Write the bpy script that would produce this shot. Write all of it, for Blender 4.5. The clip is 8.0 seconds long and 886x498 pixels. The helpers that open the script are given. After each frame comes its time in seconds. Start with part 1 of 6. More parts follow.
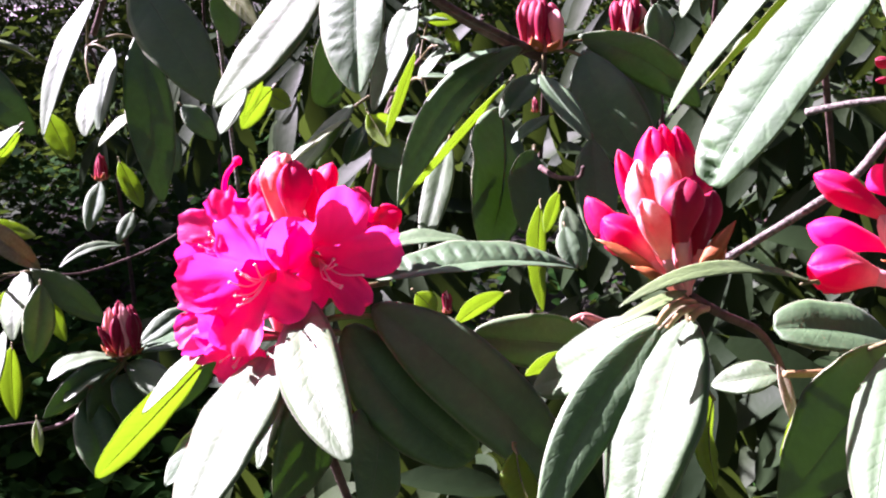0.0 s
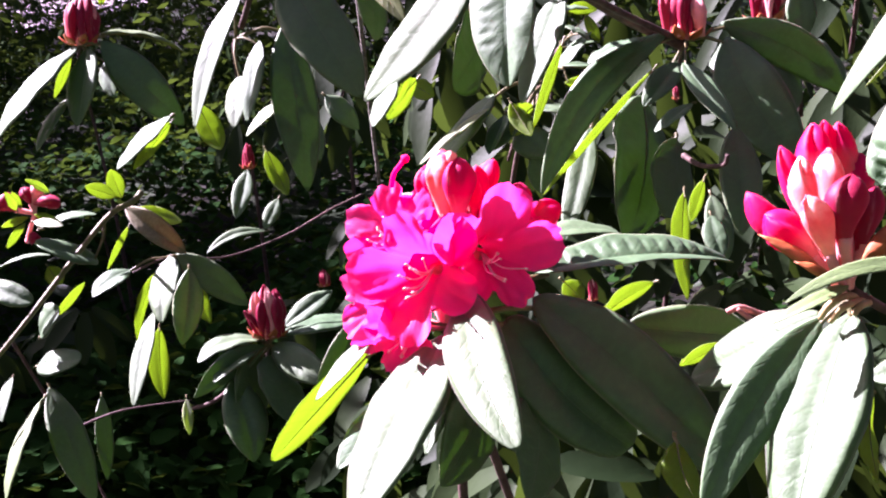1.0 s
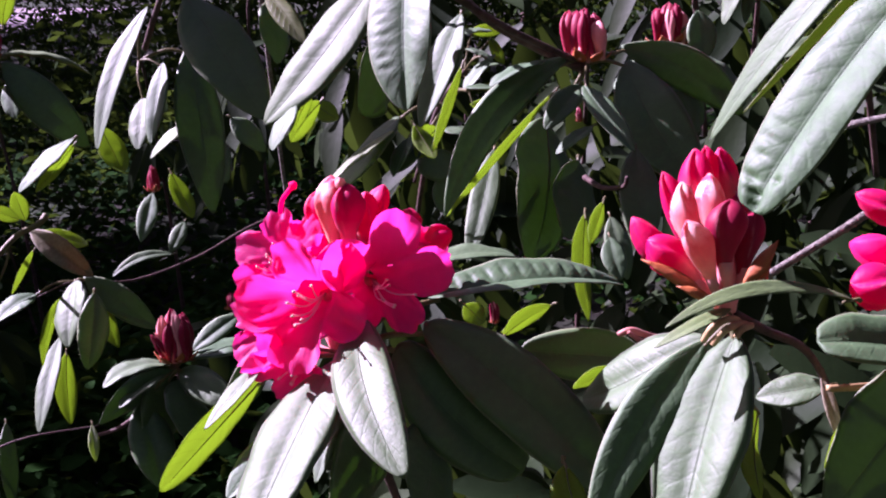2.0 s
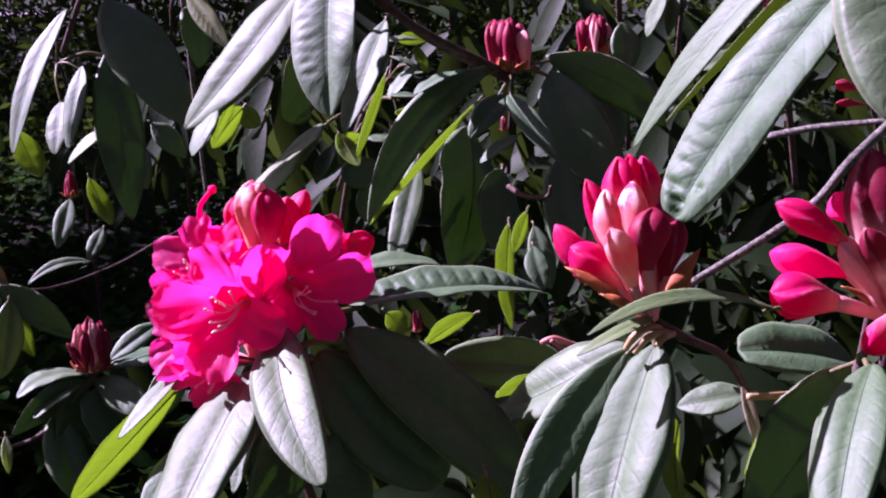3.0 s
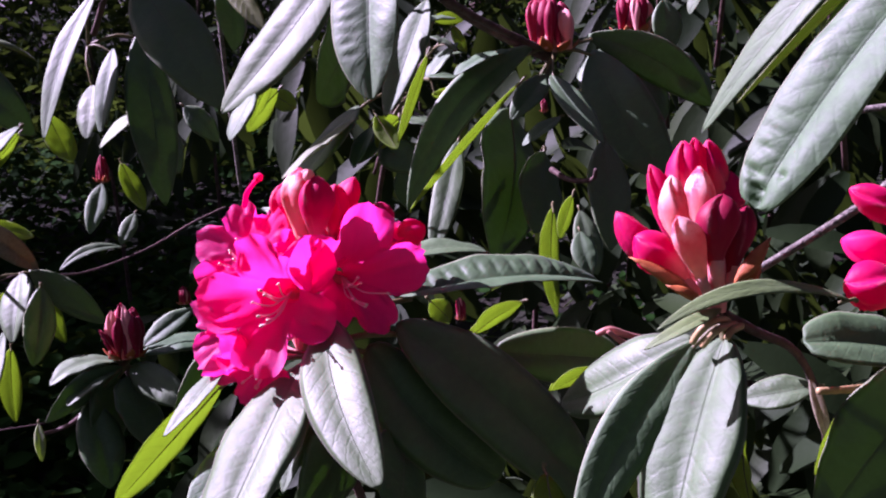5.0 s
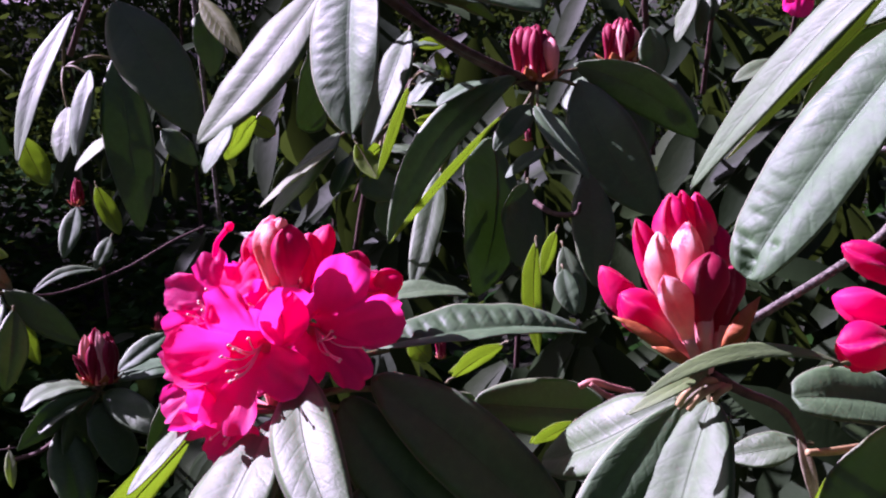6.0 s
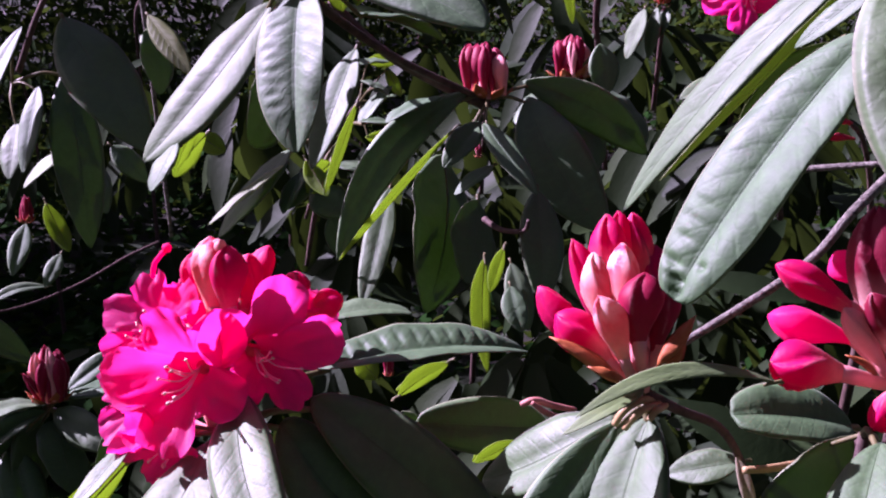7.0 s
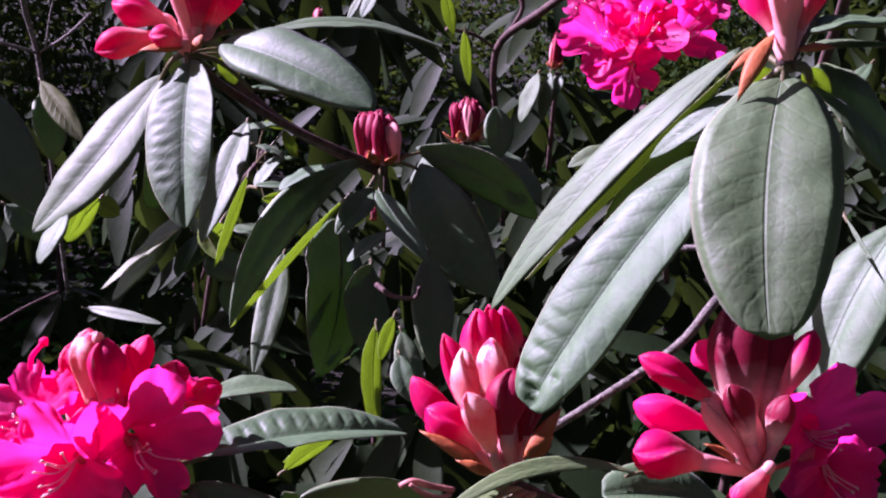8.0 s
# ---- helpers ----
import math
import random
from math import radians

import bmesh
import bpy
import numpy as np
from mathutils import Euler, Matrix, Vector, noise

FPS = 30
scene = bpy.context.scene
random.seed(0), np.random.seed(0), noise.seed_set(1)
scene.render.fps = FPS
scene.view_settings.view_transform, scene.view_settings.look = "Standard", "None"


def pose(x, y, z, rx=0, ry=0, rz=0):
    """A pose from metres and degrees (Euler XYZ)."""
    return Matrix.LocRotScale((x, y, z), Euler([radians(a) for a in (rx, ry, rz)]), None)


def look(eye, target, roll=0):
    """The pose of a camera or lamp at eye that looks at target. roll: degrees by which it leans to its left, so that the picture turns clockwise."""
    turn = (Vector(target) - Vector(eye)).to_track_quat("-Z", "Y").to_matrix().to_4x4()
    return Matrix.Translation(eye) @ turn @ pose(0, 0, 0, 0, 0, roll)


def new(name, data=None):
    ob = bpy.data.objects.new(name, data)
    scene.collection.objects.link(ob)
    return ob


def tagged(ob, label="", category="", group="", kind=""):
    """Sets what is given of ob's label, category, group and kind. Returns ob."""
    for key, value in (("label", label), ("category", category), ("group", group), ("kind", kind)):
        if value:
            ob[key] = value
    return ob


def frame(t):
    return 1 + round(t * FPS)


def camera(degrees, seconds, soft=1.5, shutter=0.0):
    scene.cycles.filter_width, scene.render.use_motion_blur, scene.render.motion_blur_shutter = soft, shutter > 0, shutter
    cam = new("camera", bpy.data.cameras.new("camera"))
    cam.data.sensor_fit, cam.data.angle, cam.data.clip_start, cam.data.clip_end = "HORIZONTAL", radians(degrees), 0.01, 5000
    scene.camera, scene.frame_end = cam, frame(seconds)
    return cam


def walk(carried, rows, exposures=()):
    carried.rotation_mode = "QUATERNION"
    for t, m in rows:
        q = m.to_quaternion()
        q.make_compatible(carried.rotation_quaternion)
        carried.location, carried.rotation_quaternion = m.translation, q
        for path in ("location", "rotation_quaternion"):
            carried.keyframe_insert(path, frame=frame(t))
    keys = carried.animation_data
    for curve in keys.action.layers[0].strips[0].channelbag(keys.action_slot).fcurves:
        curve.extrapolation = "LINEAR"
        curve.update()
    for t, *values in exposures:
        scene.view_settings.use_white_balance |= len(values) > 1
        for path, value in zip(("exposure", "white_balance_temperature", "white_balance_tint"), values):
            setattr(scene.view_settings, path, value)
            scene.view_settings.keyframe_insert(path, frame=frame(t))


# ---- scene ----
cam = camera(38, 8.0, soft=2.1)
PATH = [
    (0, look((0.0015, 0.0001, 1.2013), (-0.0044, 0.9702, 0.9587), -0.01)),
    (0.2, look((-0.006, -0.0043, 1.2015), (-0.0319, 0.9608, 0.9407), 0.14)),
    (0.5, look((-0.0168, -0.0154, 1.2102), (-0.1021, 0.9505, 0.9654), -1.95)),
    (0.7, look((-0.0177, -0.0204, 1.2106), (-0.1163, 0.9458, 0.9726), -1.54)),
    (1, look((-0.0238, -0.0217, 1.2163), (-0.1207, 0.9397, 0.9588), -1.40)),
    (1.5, look((-0.0193, -0.021, 1.2187), (-0.0997, 0.9425, 0.9634), -1.44)),
    (1.7, look((-0.0097, -0.0205, 1.2216), (-0.0681, 0.9458, 0.9709), -1.25)),
    (2.8, look((0.0015, -0.0115, 1.2161), (-0.0041, 0.9591, 0.9754), -0.22)),
    (3, look((-0.0014, -0.0109, 1.216), (0.0185, 0.9603, 0.9786), 0.24)),
    (3.5, look((-0.0082, -0.0118, 1.2153), (0.0598, 0.9598, 0.9884), 1.85)),
    (4, look((-0.0045, -0.0085, 1.215), (0.024, 0.9633, 0.9809), 0.25)),
    (4.2, look((-0.005, -0.0057, 1.2121), (0.0159, 0.965, 0.9726), -0.09)),
    (5.3, look((-0.0223, 0.0288, 1.2162), (-0.0226, 0.9961, 0.9624), -0.27)),
    (5.5, look((-0.0221, 0.0328, 1.2188), (-0.0214, 1.0022, 0.9732), -0.35)),
    (6, look((-0.0161, 0.0525, 1.2311), (-0.0013, 1.0214, 0.9842), 0.50)),
    (6.5, look((0.0051, 0.0576, 1.2337), (0.0486, 1.0273, 0.9931), 0.70)),
    (7, look((-0.0029, 0.0512, 1.2361), (0.0405, 1.0217, 0.9987), 0.73)),
    (7.5, look((-0.006, 0.0439, 1.2494), (0.0571, 1.0164, 1.0249), 1.14)),
    (7.8, look((0.0027, 0.039, 1.2649), (0.0895, 1.0124, 1.0528), 1.27)),
    (8, look((0.0174, 0.0381, 1.2744), (0.1266, 1.0091, 1.0617), 1.73)),
]
EXPOSURES = (
    (0.0, 2.85, 5930, 57),
    (1.1, 2.92, 5930, 57),
    (1.5, 2.66, 5760, 66),
    (1.7, 2.17, 5740, 67),
    (2.8, 1.63, 5620, 75),
    (3.1, 1.60, 5620, 75),
    (8.0, 1.60, 5620, 75),
)
walk(cam, PATH, EXPOSURES)

# ---------------------------------------------------------------- world and sun
SUN = Vector((-0.72, 0.28, 0.62)).normalized()
world = bpy.data.worlds.new("sky")
scene.world = world
world.use_nodes = True
wn = world.node_tree.nodes
sky = wn.new("ShaderNodeTexSky")
sky.sky_type, sky.sun_disc = "NISHITA", False
sky.dust_density, sky.ozone_density = 4.0, 0.6
sky.sun_elevation = math.asin(SUN.z)
sky.sun_rotation = math.atan2(SUN.x, SUN.y)
world.node_tree.links.new(sky.outputs[0], wn["Background"].inputs[0])
wn["Background"].inputs[1].default_value = 0.0205
sun = new("sun", bpy.data.lights.new("sun", "SUN"))
sun.data.energy, sun.data.angle, sun.data.color = 5.4, radians(0.5), (1.0, 0.97, 0.93)
sun.matrix_world = look(SUN * 20, (0, 0, 0))


# ---------------------------------------------------------------- materials
class Nodes:
    """A small wrapper for building node materials."""

    def __init__(self, name):
        self.mat = bpy.data.materials.new(name)
        self.mat.use_nodes = True
        self.tree = self.mat.node_tree
        self.bsdf = self.tree.nodes["Principled BSDF"]
        self.out = self.tree.nodes["Material Output"]

    def add(self, kind):
        return self.tree.nodes.new("ShaderNode" + kind)

    def link(self, a, b):
        self.tree.links.new(a, b)

    def noise(self, scale, detail=4.0, source="Object", rough=0.6, distortion=0.0):
        n, c = self.add("TexNoise"), self.add("TexCoord")
        n.inputs["Scale"].default_value, n.inputs["Detail"].default_value = scale, detail
        n.inputs["Roughness"].default_value, n.inputs["Distortion"].default_value = rough, distortion
        self.link(c.outputs[source], n.inputs["Vector"])
        return n.outputs["Fac"]

    def ramp(self, fac, *stops):
        r = self.add("ValToRGB")
        while len(r.color_ramp.elements) < len(stops):
            r.color_ramp.elements.new(0.5)
        for e, (p, c) in zip(r.color_ramp.elements, stops):
            e.position, e.color = p, (*c, 1) if len(c) == 3 else c
        self.link(fac, r.inputs[0])
        return r.outputs[0]

    def math(self, op, a, b=0.0, c=0.0):
        m = self.add("Math")
        m.operation = op
        for i, v in enumerate((a, b, c)):
            if isinstance(v, (int, float)):
                m.inputs[i].default_value = v
            else:
                self.link(v, m.inputs[i])
        return m.outputs[0]

    def mix(self, fac, a, b, blend="MIX"):
        m = self.add("MixRGB")
        m.blend_type = blend
        for i, v in enumerate((fac, a, b)):
            if isinstance(v, (int, float)):
                m.inputs[i].default_value = v
            elif isinstance(v, tuple):
                m.inputs[i].default_value = (*v, 1)
            else:
                self.link(v, m.inputs[i])
        return m.outputs[0]

    def bump(self, height, strength, distance):
        b = self.add("Bump")
        b.inputs["Strength"].default_value, b.inputs["Distance"].default_value = strength, distance
        self.link(height, b.inputs["Height"])
        self.link(b.outputs[0], self.bsdf.inputs["Normal"])
        return b.outputs[0]

    def set(self, color=None, rough=0.5, spec=0.5, sheen=0.0):
        if isinstance(color, tuple):
            self.bsdf.inputs["Base Color"].default_value = (*color, 1)
        elif color is not None:
            self.link(color, self.bsdf.inputs["Base Color"])
        if isinstance(rough, (int, float)):
            self.bsdf.inputs["Roughness"].default_value = rough
        else:
            self.link(rough, self.bsdf.inputs["Roughness"])
        self.bsdf.inputs["Specular IOR Level"].default_value = spec
        self.bsdf.inputs["Sheen Weight"].default_value = sheen
        return self

    def translucent(self, fac, color, normal=None):
        t, m = self.add("BsdfTranslucent"), self.add("MixShader")
        if isinstance(color, tuple):
            t.inputs[0].default_value = (*color, 1)
        else:
            self.link(color, t.inputs[0])
        m.inputs[0].default_value = fac
        self.link(self.bsdf.outputs[0], m.inputs[1])
        self.link(t.outputs[0], m.inputs[2])
        self.link(m.outputs[0], self.out.inputs[0])
        return self


def leaf_veins(n):
    """Midrib and side veins from the blade's own coordinates: u across (0 to 1), v along."""
    uv = n.add("UVMap")
    sep = n.add("SeparateXYZ")
    n.link(uv.outputs[0], sep.inputs[0])
    off = n.math("ABSOLUTE", n.math("SUBTRACT", sep.outputs[0], 0.5))
    mid = n.math("SUBTRACT", 1.0, n.math("SMOOTH_MIN", n.math("MULTIPLY", off, 64.0), 1.0, 0.2))
    wob = n.math("MULTIPLY", n.noise(60.0, 2.0), 0.05)
    lane = n.math("FRACT", n.math("MULTIPLY", n.math("ADD", n.math("SUBTRACT", sep.outputs[1], n.math("MULTIPLY", off, 0.35)), wob), 10.0))
    side = n.math("SUBTRACT", 1.0, n.math("MINIMUM", n.math("MULTIPLY", n.math("ABSOLUTE", n.math("SUBTRACT", lane, 0.5)), 7.0), 1.0))
    return mid, side, off


def leaf_top(name, dark, light, glow, through_fac):
    n = Nodes(name)
    mid, side, off = leaf_veins(n)
    info = n.add("ObjectInfo")
    uv, stretch = n.add("UVMap"), n.add("Mapping")
    n.link(uv.outputs[0], stretch.inputs["Vector"])
    stretch.inputs["Scale"].default_value = (7.0, 26.0, 1.0)
    blister = n.add("TexNoise")
    blister.inputs["Scale"].default_value, blister.inputs["Detail"].default_value = 1.0, 4.0
    n.link(stretch.outputs[0], blister.inputs["Vector"])
    grain = n.ramp(n.noise(38.0, 6.0), (0.32, (0, 0, 0)), (0.72, (1, 1, 1)))
    col = n.mix(grain, dark, light)
    col = n.mix(n.math("MULTIPLY", n.ramp(blister.outputs["Fac"], (0.45, (0, 0, 0)), (0.7, (1, 1, 1))), 0.5), col, tuple(c * 1.5 for c in light))
    col = n.mix(n.math("MULTIPLY", mid, 0.4), col, tuple(c * 0.5 for c in dark))
    rim = n.ramp(off, (0.470, (0, 0, 0)), (0.495, (1, 1, 1)))
    col = n.mix(n.math("MULTIPLY", rim, 0.6), col, (0.28, 0.28, 0.18))
    col = n.mix(n.math("MULTIPLY", info.outputs["Random"], 0.5), col, n.mix(0.6, col, (0.10, 0.13, 0.04)))
    spots = n.ramp(n.noise(150.0, 3.0), (0.67, (0, 0, 0)), (0.74, (1, 1, 1)))
    col = n.mix(n.math("MULTIPLY", spots, 0.35), col, (0.09, 0.07, 0.04))
    dust = n.ramp(n.noise(14.0, 5.0), (0.42, (0, 0, 0)), (0.68, (1, 1, 1)))
    rough = n.math("ADD", 0.55, n.math("ADD", n.math("MULTIPLY", dust, 0.14), n.math("MULTIPLY", blister.outputs["Fac"], 0.12)))
    n.set(col, rough, 0.78, 0.02)
    h = n.math("ADD", n.math("MULTIPLY", blister.outputs["Fac"], 0.7), n.math("MULTIPLY", n.noise(110.0, 4.0), 0.3))
    h = n.math("SUBTRACT", h, n.math("ADD", n.math("MULTIPLY", side, 0.22), n.math("MULTIPLY", mid, 0.8)))
    net, where = n.add("TexVoronoi"), n.add("TexCoord")
    net.feature = "DISTANCE_TO_EDGE"
    net.inputs["Scale"].default_value = 210.0
    n.link(where.outputs["Object"], net.inputs["Vector"])
    groove = n.math("SUBTRACT", 1.0, n.math("MINIMUM", n.math("MULTIPLY", net.outputs["Distance"], 5.0), 1.0))
    h = n.math("SUBTRACT", h, n.math("MULTIPLY", groove, 0.11))
    n.bump(h, 0.4, 0.0010)
    n.translucent(through_fac, n.mix(n.math("MULTIPLY", mid, 0.5), glow, (0.45, 0.5, 0.12)))
    return n.mat


def leaf_under(name, base, glow, through_fac):
    n = Nodes(name)
    mid, side, off = leaf_veins(n)
    col = n.mix(n.noise(60.0, 4.0), base, tuple(c * 0.7 for c in base))
    col = n.mix(n.math("MULTIPLY", mid, 0.7), col, (0.32, 0.34, 0.12))
    n.set(col, 0.6, 0.25)
    n.bump(n.math("ADD", n.math("MULTIPLY", side, 0.5), mid), 0.5, 0.0012)
    n.translucent(through_fac, n.mix(n.math("MULTIPLY", side, 0.3), glow, tuple(c * 0.7 for c in glow)))
    return n.mat


def petal(name, inner, outer, glow, fac, streak=0.0, reach=0.4):
    n = Nodes(name)
    uv, sep = n.add("UVMap"), n.add("SeparateXYZ")
    n.link(uv.outputs[0], sep.inputs[0])
    run = sep.outputs[1]
    if name == "petal_bud":
        info = n.add("ObjectInfo")
        run = n.math("ADD", run, n.math("MULTIPLY", n.math("SUBTRACT", info.outputs["Random"], 0.84), 0.5))
    stops = ((0.34 if name in ("petal_tall", "petal_half") else 0.05, inner), (reach, outer))
    if name == "petal_open":
        stops += ((0.97, tuple(min(1.0, c * 1.15 + 0.02) for c in outer)),)
    along = n.ramp(run, *stops)
    wave = n.add("TexWave")
    wave.wave_type, wave.bands_direction = "BANDS", "X"
    wave.inputs["Scale"].default_value, wave.inputs["Distortion"].default_value = 5.0, 2.5
    wave.inputs["Detail Scale"].default_value = 2.0
    n.link(uv.outputs[0], wave.inputs["Vector"])
    col = n.mix(n.ramp(n.noise(42.0, 5.0), (0.38, (0, 0, 0)), (0.7, (0.75, 0.75, 0.75))), along, tuple(c * 0.72 for c in outer))
    if name == "petal_tight":
        info = n.add("ObjectInfo")
        col = n.mix(n.ramp(info.outputs["Random"], (0.62, (0, 0, 0)), (0.90, (0.75, 0.75, 0.75))), col, (0.68, 0.28, 0.26))
    if name == "petal_half":
        skin = n.math("MULTIPLY", n.ramp(run, (0.66, (0, 0, 0)), (0.84, (1, 1, 1))), n.ramp(n.noise(85.0, 4.0), (0.44, (0, 0, 0)), (0.56, (1, 1, 1))))
        col = n.mix(n.math("MULTIPLY", skin, 0.8), col, (0.86, 0.68, 0.62))
    if streak:
        pale = n.ramp(wave.outputs["Fac"], (0.62, (0, 0, 0)), (0.9, (1, 1, 1)))
        col = n.mix(n.math("MULTIPLY", pale, streak), col, (0.85, 0.55, 0.55))
    if name in ("petal_bud", "petal_tight", "petal_dark", "petal_tall", "petal_half"):
        lip = n.ramp(n.math("FRACT", sep.outputs[0]), (0.80, (0, 0, 0)), (0.88, (1, 1, 1)), (0.94, (0, 0, 0)))
        worn = n.ramp(n.noise(70.0, 4.0), (0.48, (0, 0, 0)), (0.66, (1, 1, 1)))
        col = n.mix(n.math("MULTIPLY", n.math("MULTIPLY", lip, worn), 0.45), col, (0.90, 0.36, 0.40))
    n.set(col, 0.50 if name == "petal_open" else 0.56, 0.25 if name == "petal_open" else 0.22, 0.06 if name == "petal_open" else 0.03)
    n.bump(n.math("ADD", n.math("MULTIPLY", wave.outputs["Fac"], 0.06 if name == "petal_open" else 0.0), n.noise(60.0, 4.0)), 0.55, 0.0016)
    n.translucent(fac, glow)
    return n.mat


def bark(name, a, b, rough=0.75, relief=1.0):
    n = Nodes(name)
    f = n.noise(90.0 * relief, 6.0, distortion=0.6)
    n.set(n.mix(n.ramp(f, (0.35, (0, 0, 0)), (0.7, (1, 1, 1))), a, b), rough, 0.3)
    n.bump(f, min(1.0, 0.6 * relief), 0.002)
    return n.mat


LEAF_TOP = leaf_top("leaf_upper", (0.018, 0.071, 0.012), (0.034, 0.096, 0.024), (0.16, 0.40, 0.03), 0.09)
LEAF_THIN = leaf_top("young_leaf_upper", (0.095, 0.125, 0.050), (0.120, 0.165, 0.060), (0.62, 0.88, 0.06), 0.24)
LEAF_OLIVE = leaf_top("olive_leaf_upper", (0.050, 0.100, 0.018), (0.080, 0.140, 0.030), (0.5, 0.6, 0.06), 0.08)
LEAF_UNDER = leaf_under("leaf_lower", (0.12, 0.15, 0.045), (0.32, 0.46, 0.03), 0.32)
LEAF_THIN_UNDER = leaf_under("young_leaf_lower", (0.13, 0.18, 0.045), (0.66, 0.90, 0.03), 0.58)
LEAF_DRY = leaf_top("leaf_dry", (0.12, 0.10, 0.045), (0.30, 0.26, 0.15), (0.4, 0.2, 0.05), 0.2)
PETAL = petal("petal_open", (0.93, 0.03, 0.23), (0.97, 0.045, 0.28), (1.0, 0.045, 0.29), 0.66)
PETAL_BUD = petal("petal_bud", (0.80, 0.32, 0.29), (0.60, 0.004, 0.10), (0.90, 0.015, 0.14), 0.32, 0.0, 0.42)
PETAL_TIGHT = petal("petal_tight", (0.46, 0.03, 0.04), (0.33, 0.006, 0.04), (0.65, 0.02, 0.09), 0.2, 0.10)
PEDICEL = petal("pedicel_skin", (0.82, 0.42, 0.36), (0.84, 0.34, 0.34), (0.9, 0.4, 0.35), 0.25)
STAMEN = petal("stamen_skin", (0.92, 0.36, 0.50), (0.95, 0.68, 0.74), (0.9, 0.4, 0.5), 0.2)
ANTHER = bark("anther_skin", (0.62, 0.42, 0.36), (0.85, 0.74, 0.66), 0.6)
BRACT = bark("bract_skin", (0.30, 0.075, 0.02), (0.46, 0.14, 0.04), 0.55)
BARK = bark("twig_bark", (0.045, 0.024, 0.020), (0.11, 0.065, 0.052))
BARK_GREY = bark("old_bark", (0.046, 0.041, 0.030), (0.24, 0.222, 0.182), 0.75, 3.0)
PETIOLE = bark("petiole_skin", (0.30, 0.19, 0.08), (0.42, 0.30, 0.14), 0.5)
PINK_STALK = bark("pink_stalk_skin", (0.34, 0.12, 0.10), (0.52, 0.26, 0.20), 0.5)
# Tight buds' own crimson, deepened so shade on closed heads is in the colour.
PETAL_DARK = petal("petal_dark", (0.42, 0.03, 0.05), (0.27, 0.005, 0.035), (0.60, 0.02, 0.08), 0.2)
# Outer crimson darkened: the shade of the leaf above is in the colour.
PETAL_TALL = petal("petal_tall", (0.88, 0.55, 0.47), (0.19, 0.004, 0.022), (0.66, 0.12, 0.11), 0.2, 0.0, 0.60)
PETAL_HALF = petal("petal_half", (0.86, 0.46, 0.36), (0.64, 0.03, 0.10), (0.88, 0.24, 0.20), 0.3, 0.0, 0.92)
STALK = bark("green_stalk", (0.085, 0.085, 0.03), (0.15, 0.12, 0.05), 0.5)


def ground_mat():
    n = Nodes("shaded_litter")
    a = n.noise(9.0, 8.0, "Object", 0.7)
    # Soil and litter tones taken near black to hold the shade under the shrubs.
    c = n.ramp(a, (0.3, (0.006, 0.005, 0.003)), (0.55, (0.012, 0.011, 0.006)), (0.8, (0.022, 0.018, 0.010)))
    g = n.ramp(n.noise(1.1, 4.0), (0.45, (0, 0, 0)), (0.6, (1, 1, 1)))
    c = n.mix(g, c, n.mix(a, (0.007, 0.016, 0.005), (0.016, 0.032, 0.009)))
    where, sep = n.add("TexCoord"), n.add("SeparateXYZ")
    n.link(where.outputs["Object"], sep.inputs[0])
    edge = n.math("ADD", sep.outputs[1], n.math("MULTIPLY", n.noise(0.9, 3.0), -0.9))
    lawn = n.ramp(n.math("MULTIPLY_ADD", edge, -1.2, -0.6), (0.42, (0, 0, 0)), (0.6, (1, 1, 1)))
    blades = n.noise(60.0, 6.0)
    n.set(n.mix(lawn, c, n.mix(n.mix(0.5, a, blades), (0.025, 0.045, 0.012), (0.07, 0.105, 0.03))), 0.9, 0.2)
    n.bump(a, 0.8, 0.03)
    return n.mat


GROUND = ground_mat()


# ---------------------------------------------------------------- mesh helpers
def mesh_object(name, bm, mats):
    me = bpy.data.meshes.new(name)
    bm.normal_update()
    bm.to_mesh(me)
    bm.free()
    for m in mats:
        me.materials.append(m)
    for p in me.polygons:
        p.use_smooth = True
    return new(name, me)


def part(name, bm, mats, parent, label=""):
    """One mesh under a thing or a part."""
    ob = mesh_object(name, bm, mats if isinstance(mats, (list, tuple)) else [mats])
    ob.parent = parent
    ob.matrix_parent_inverse = Matrix.Translation(parent.matrix_basis.translation).inverted() if parent.type == "EMPTY" else Matrix()
    return tagged(ob, label)


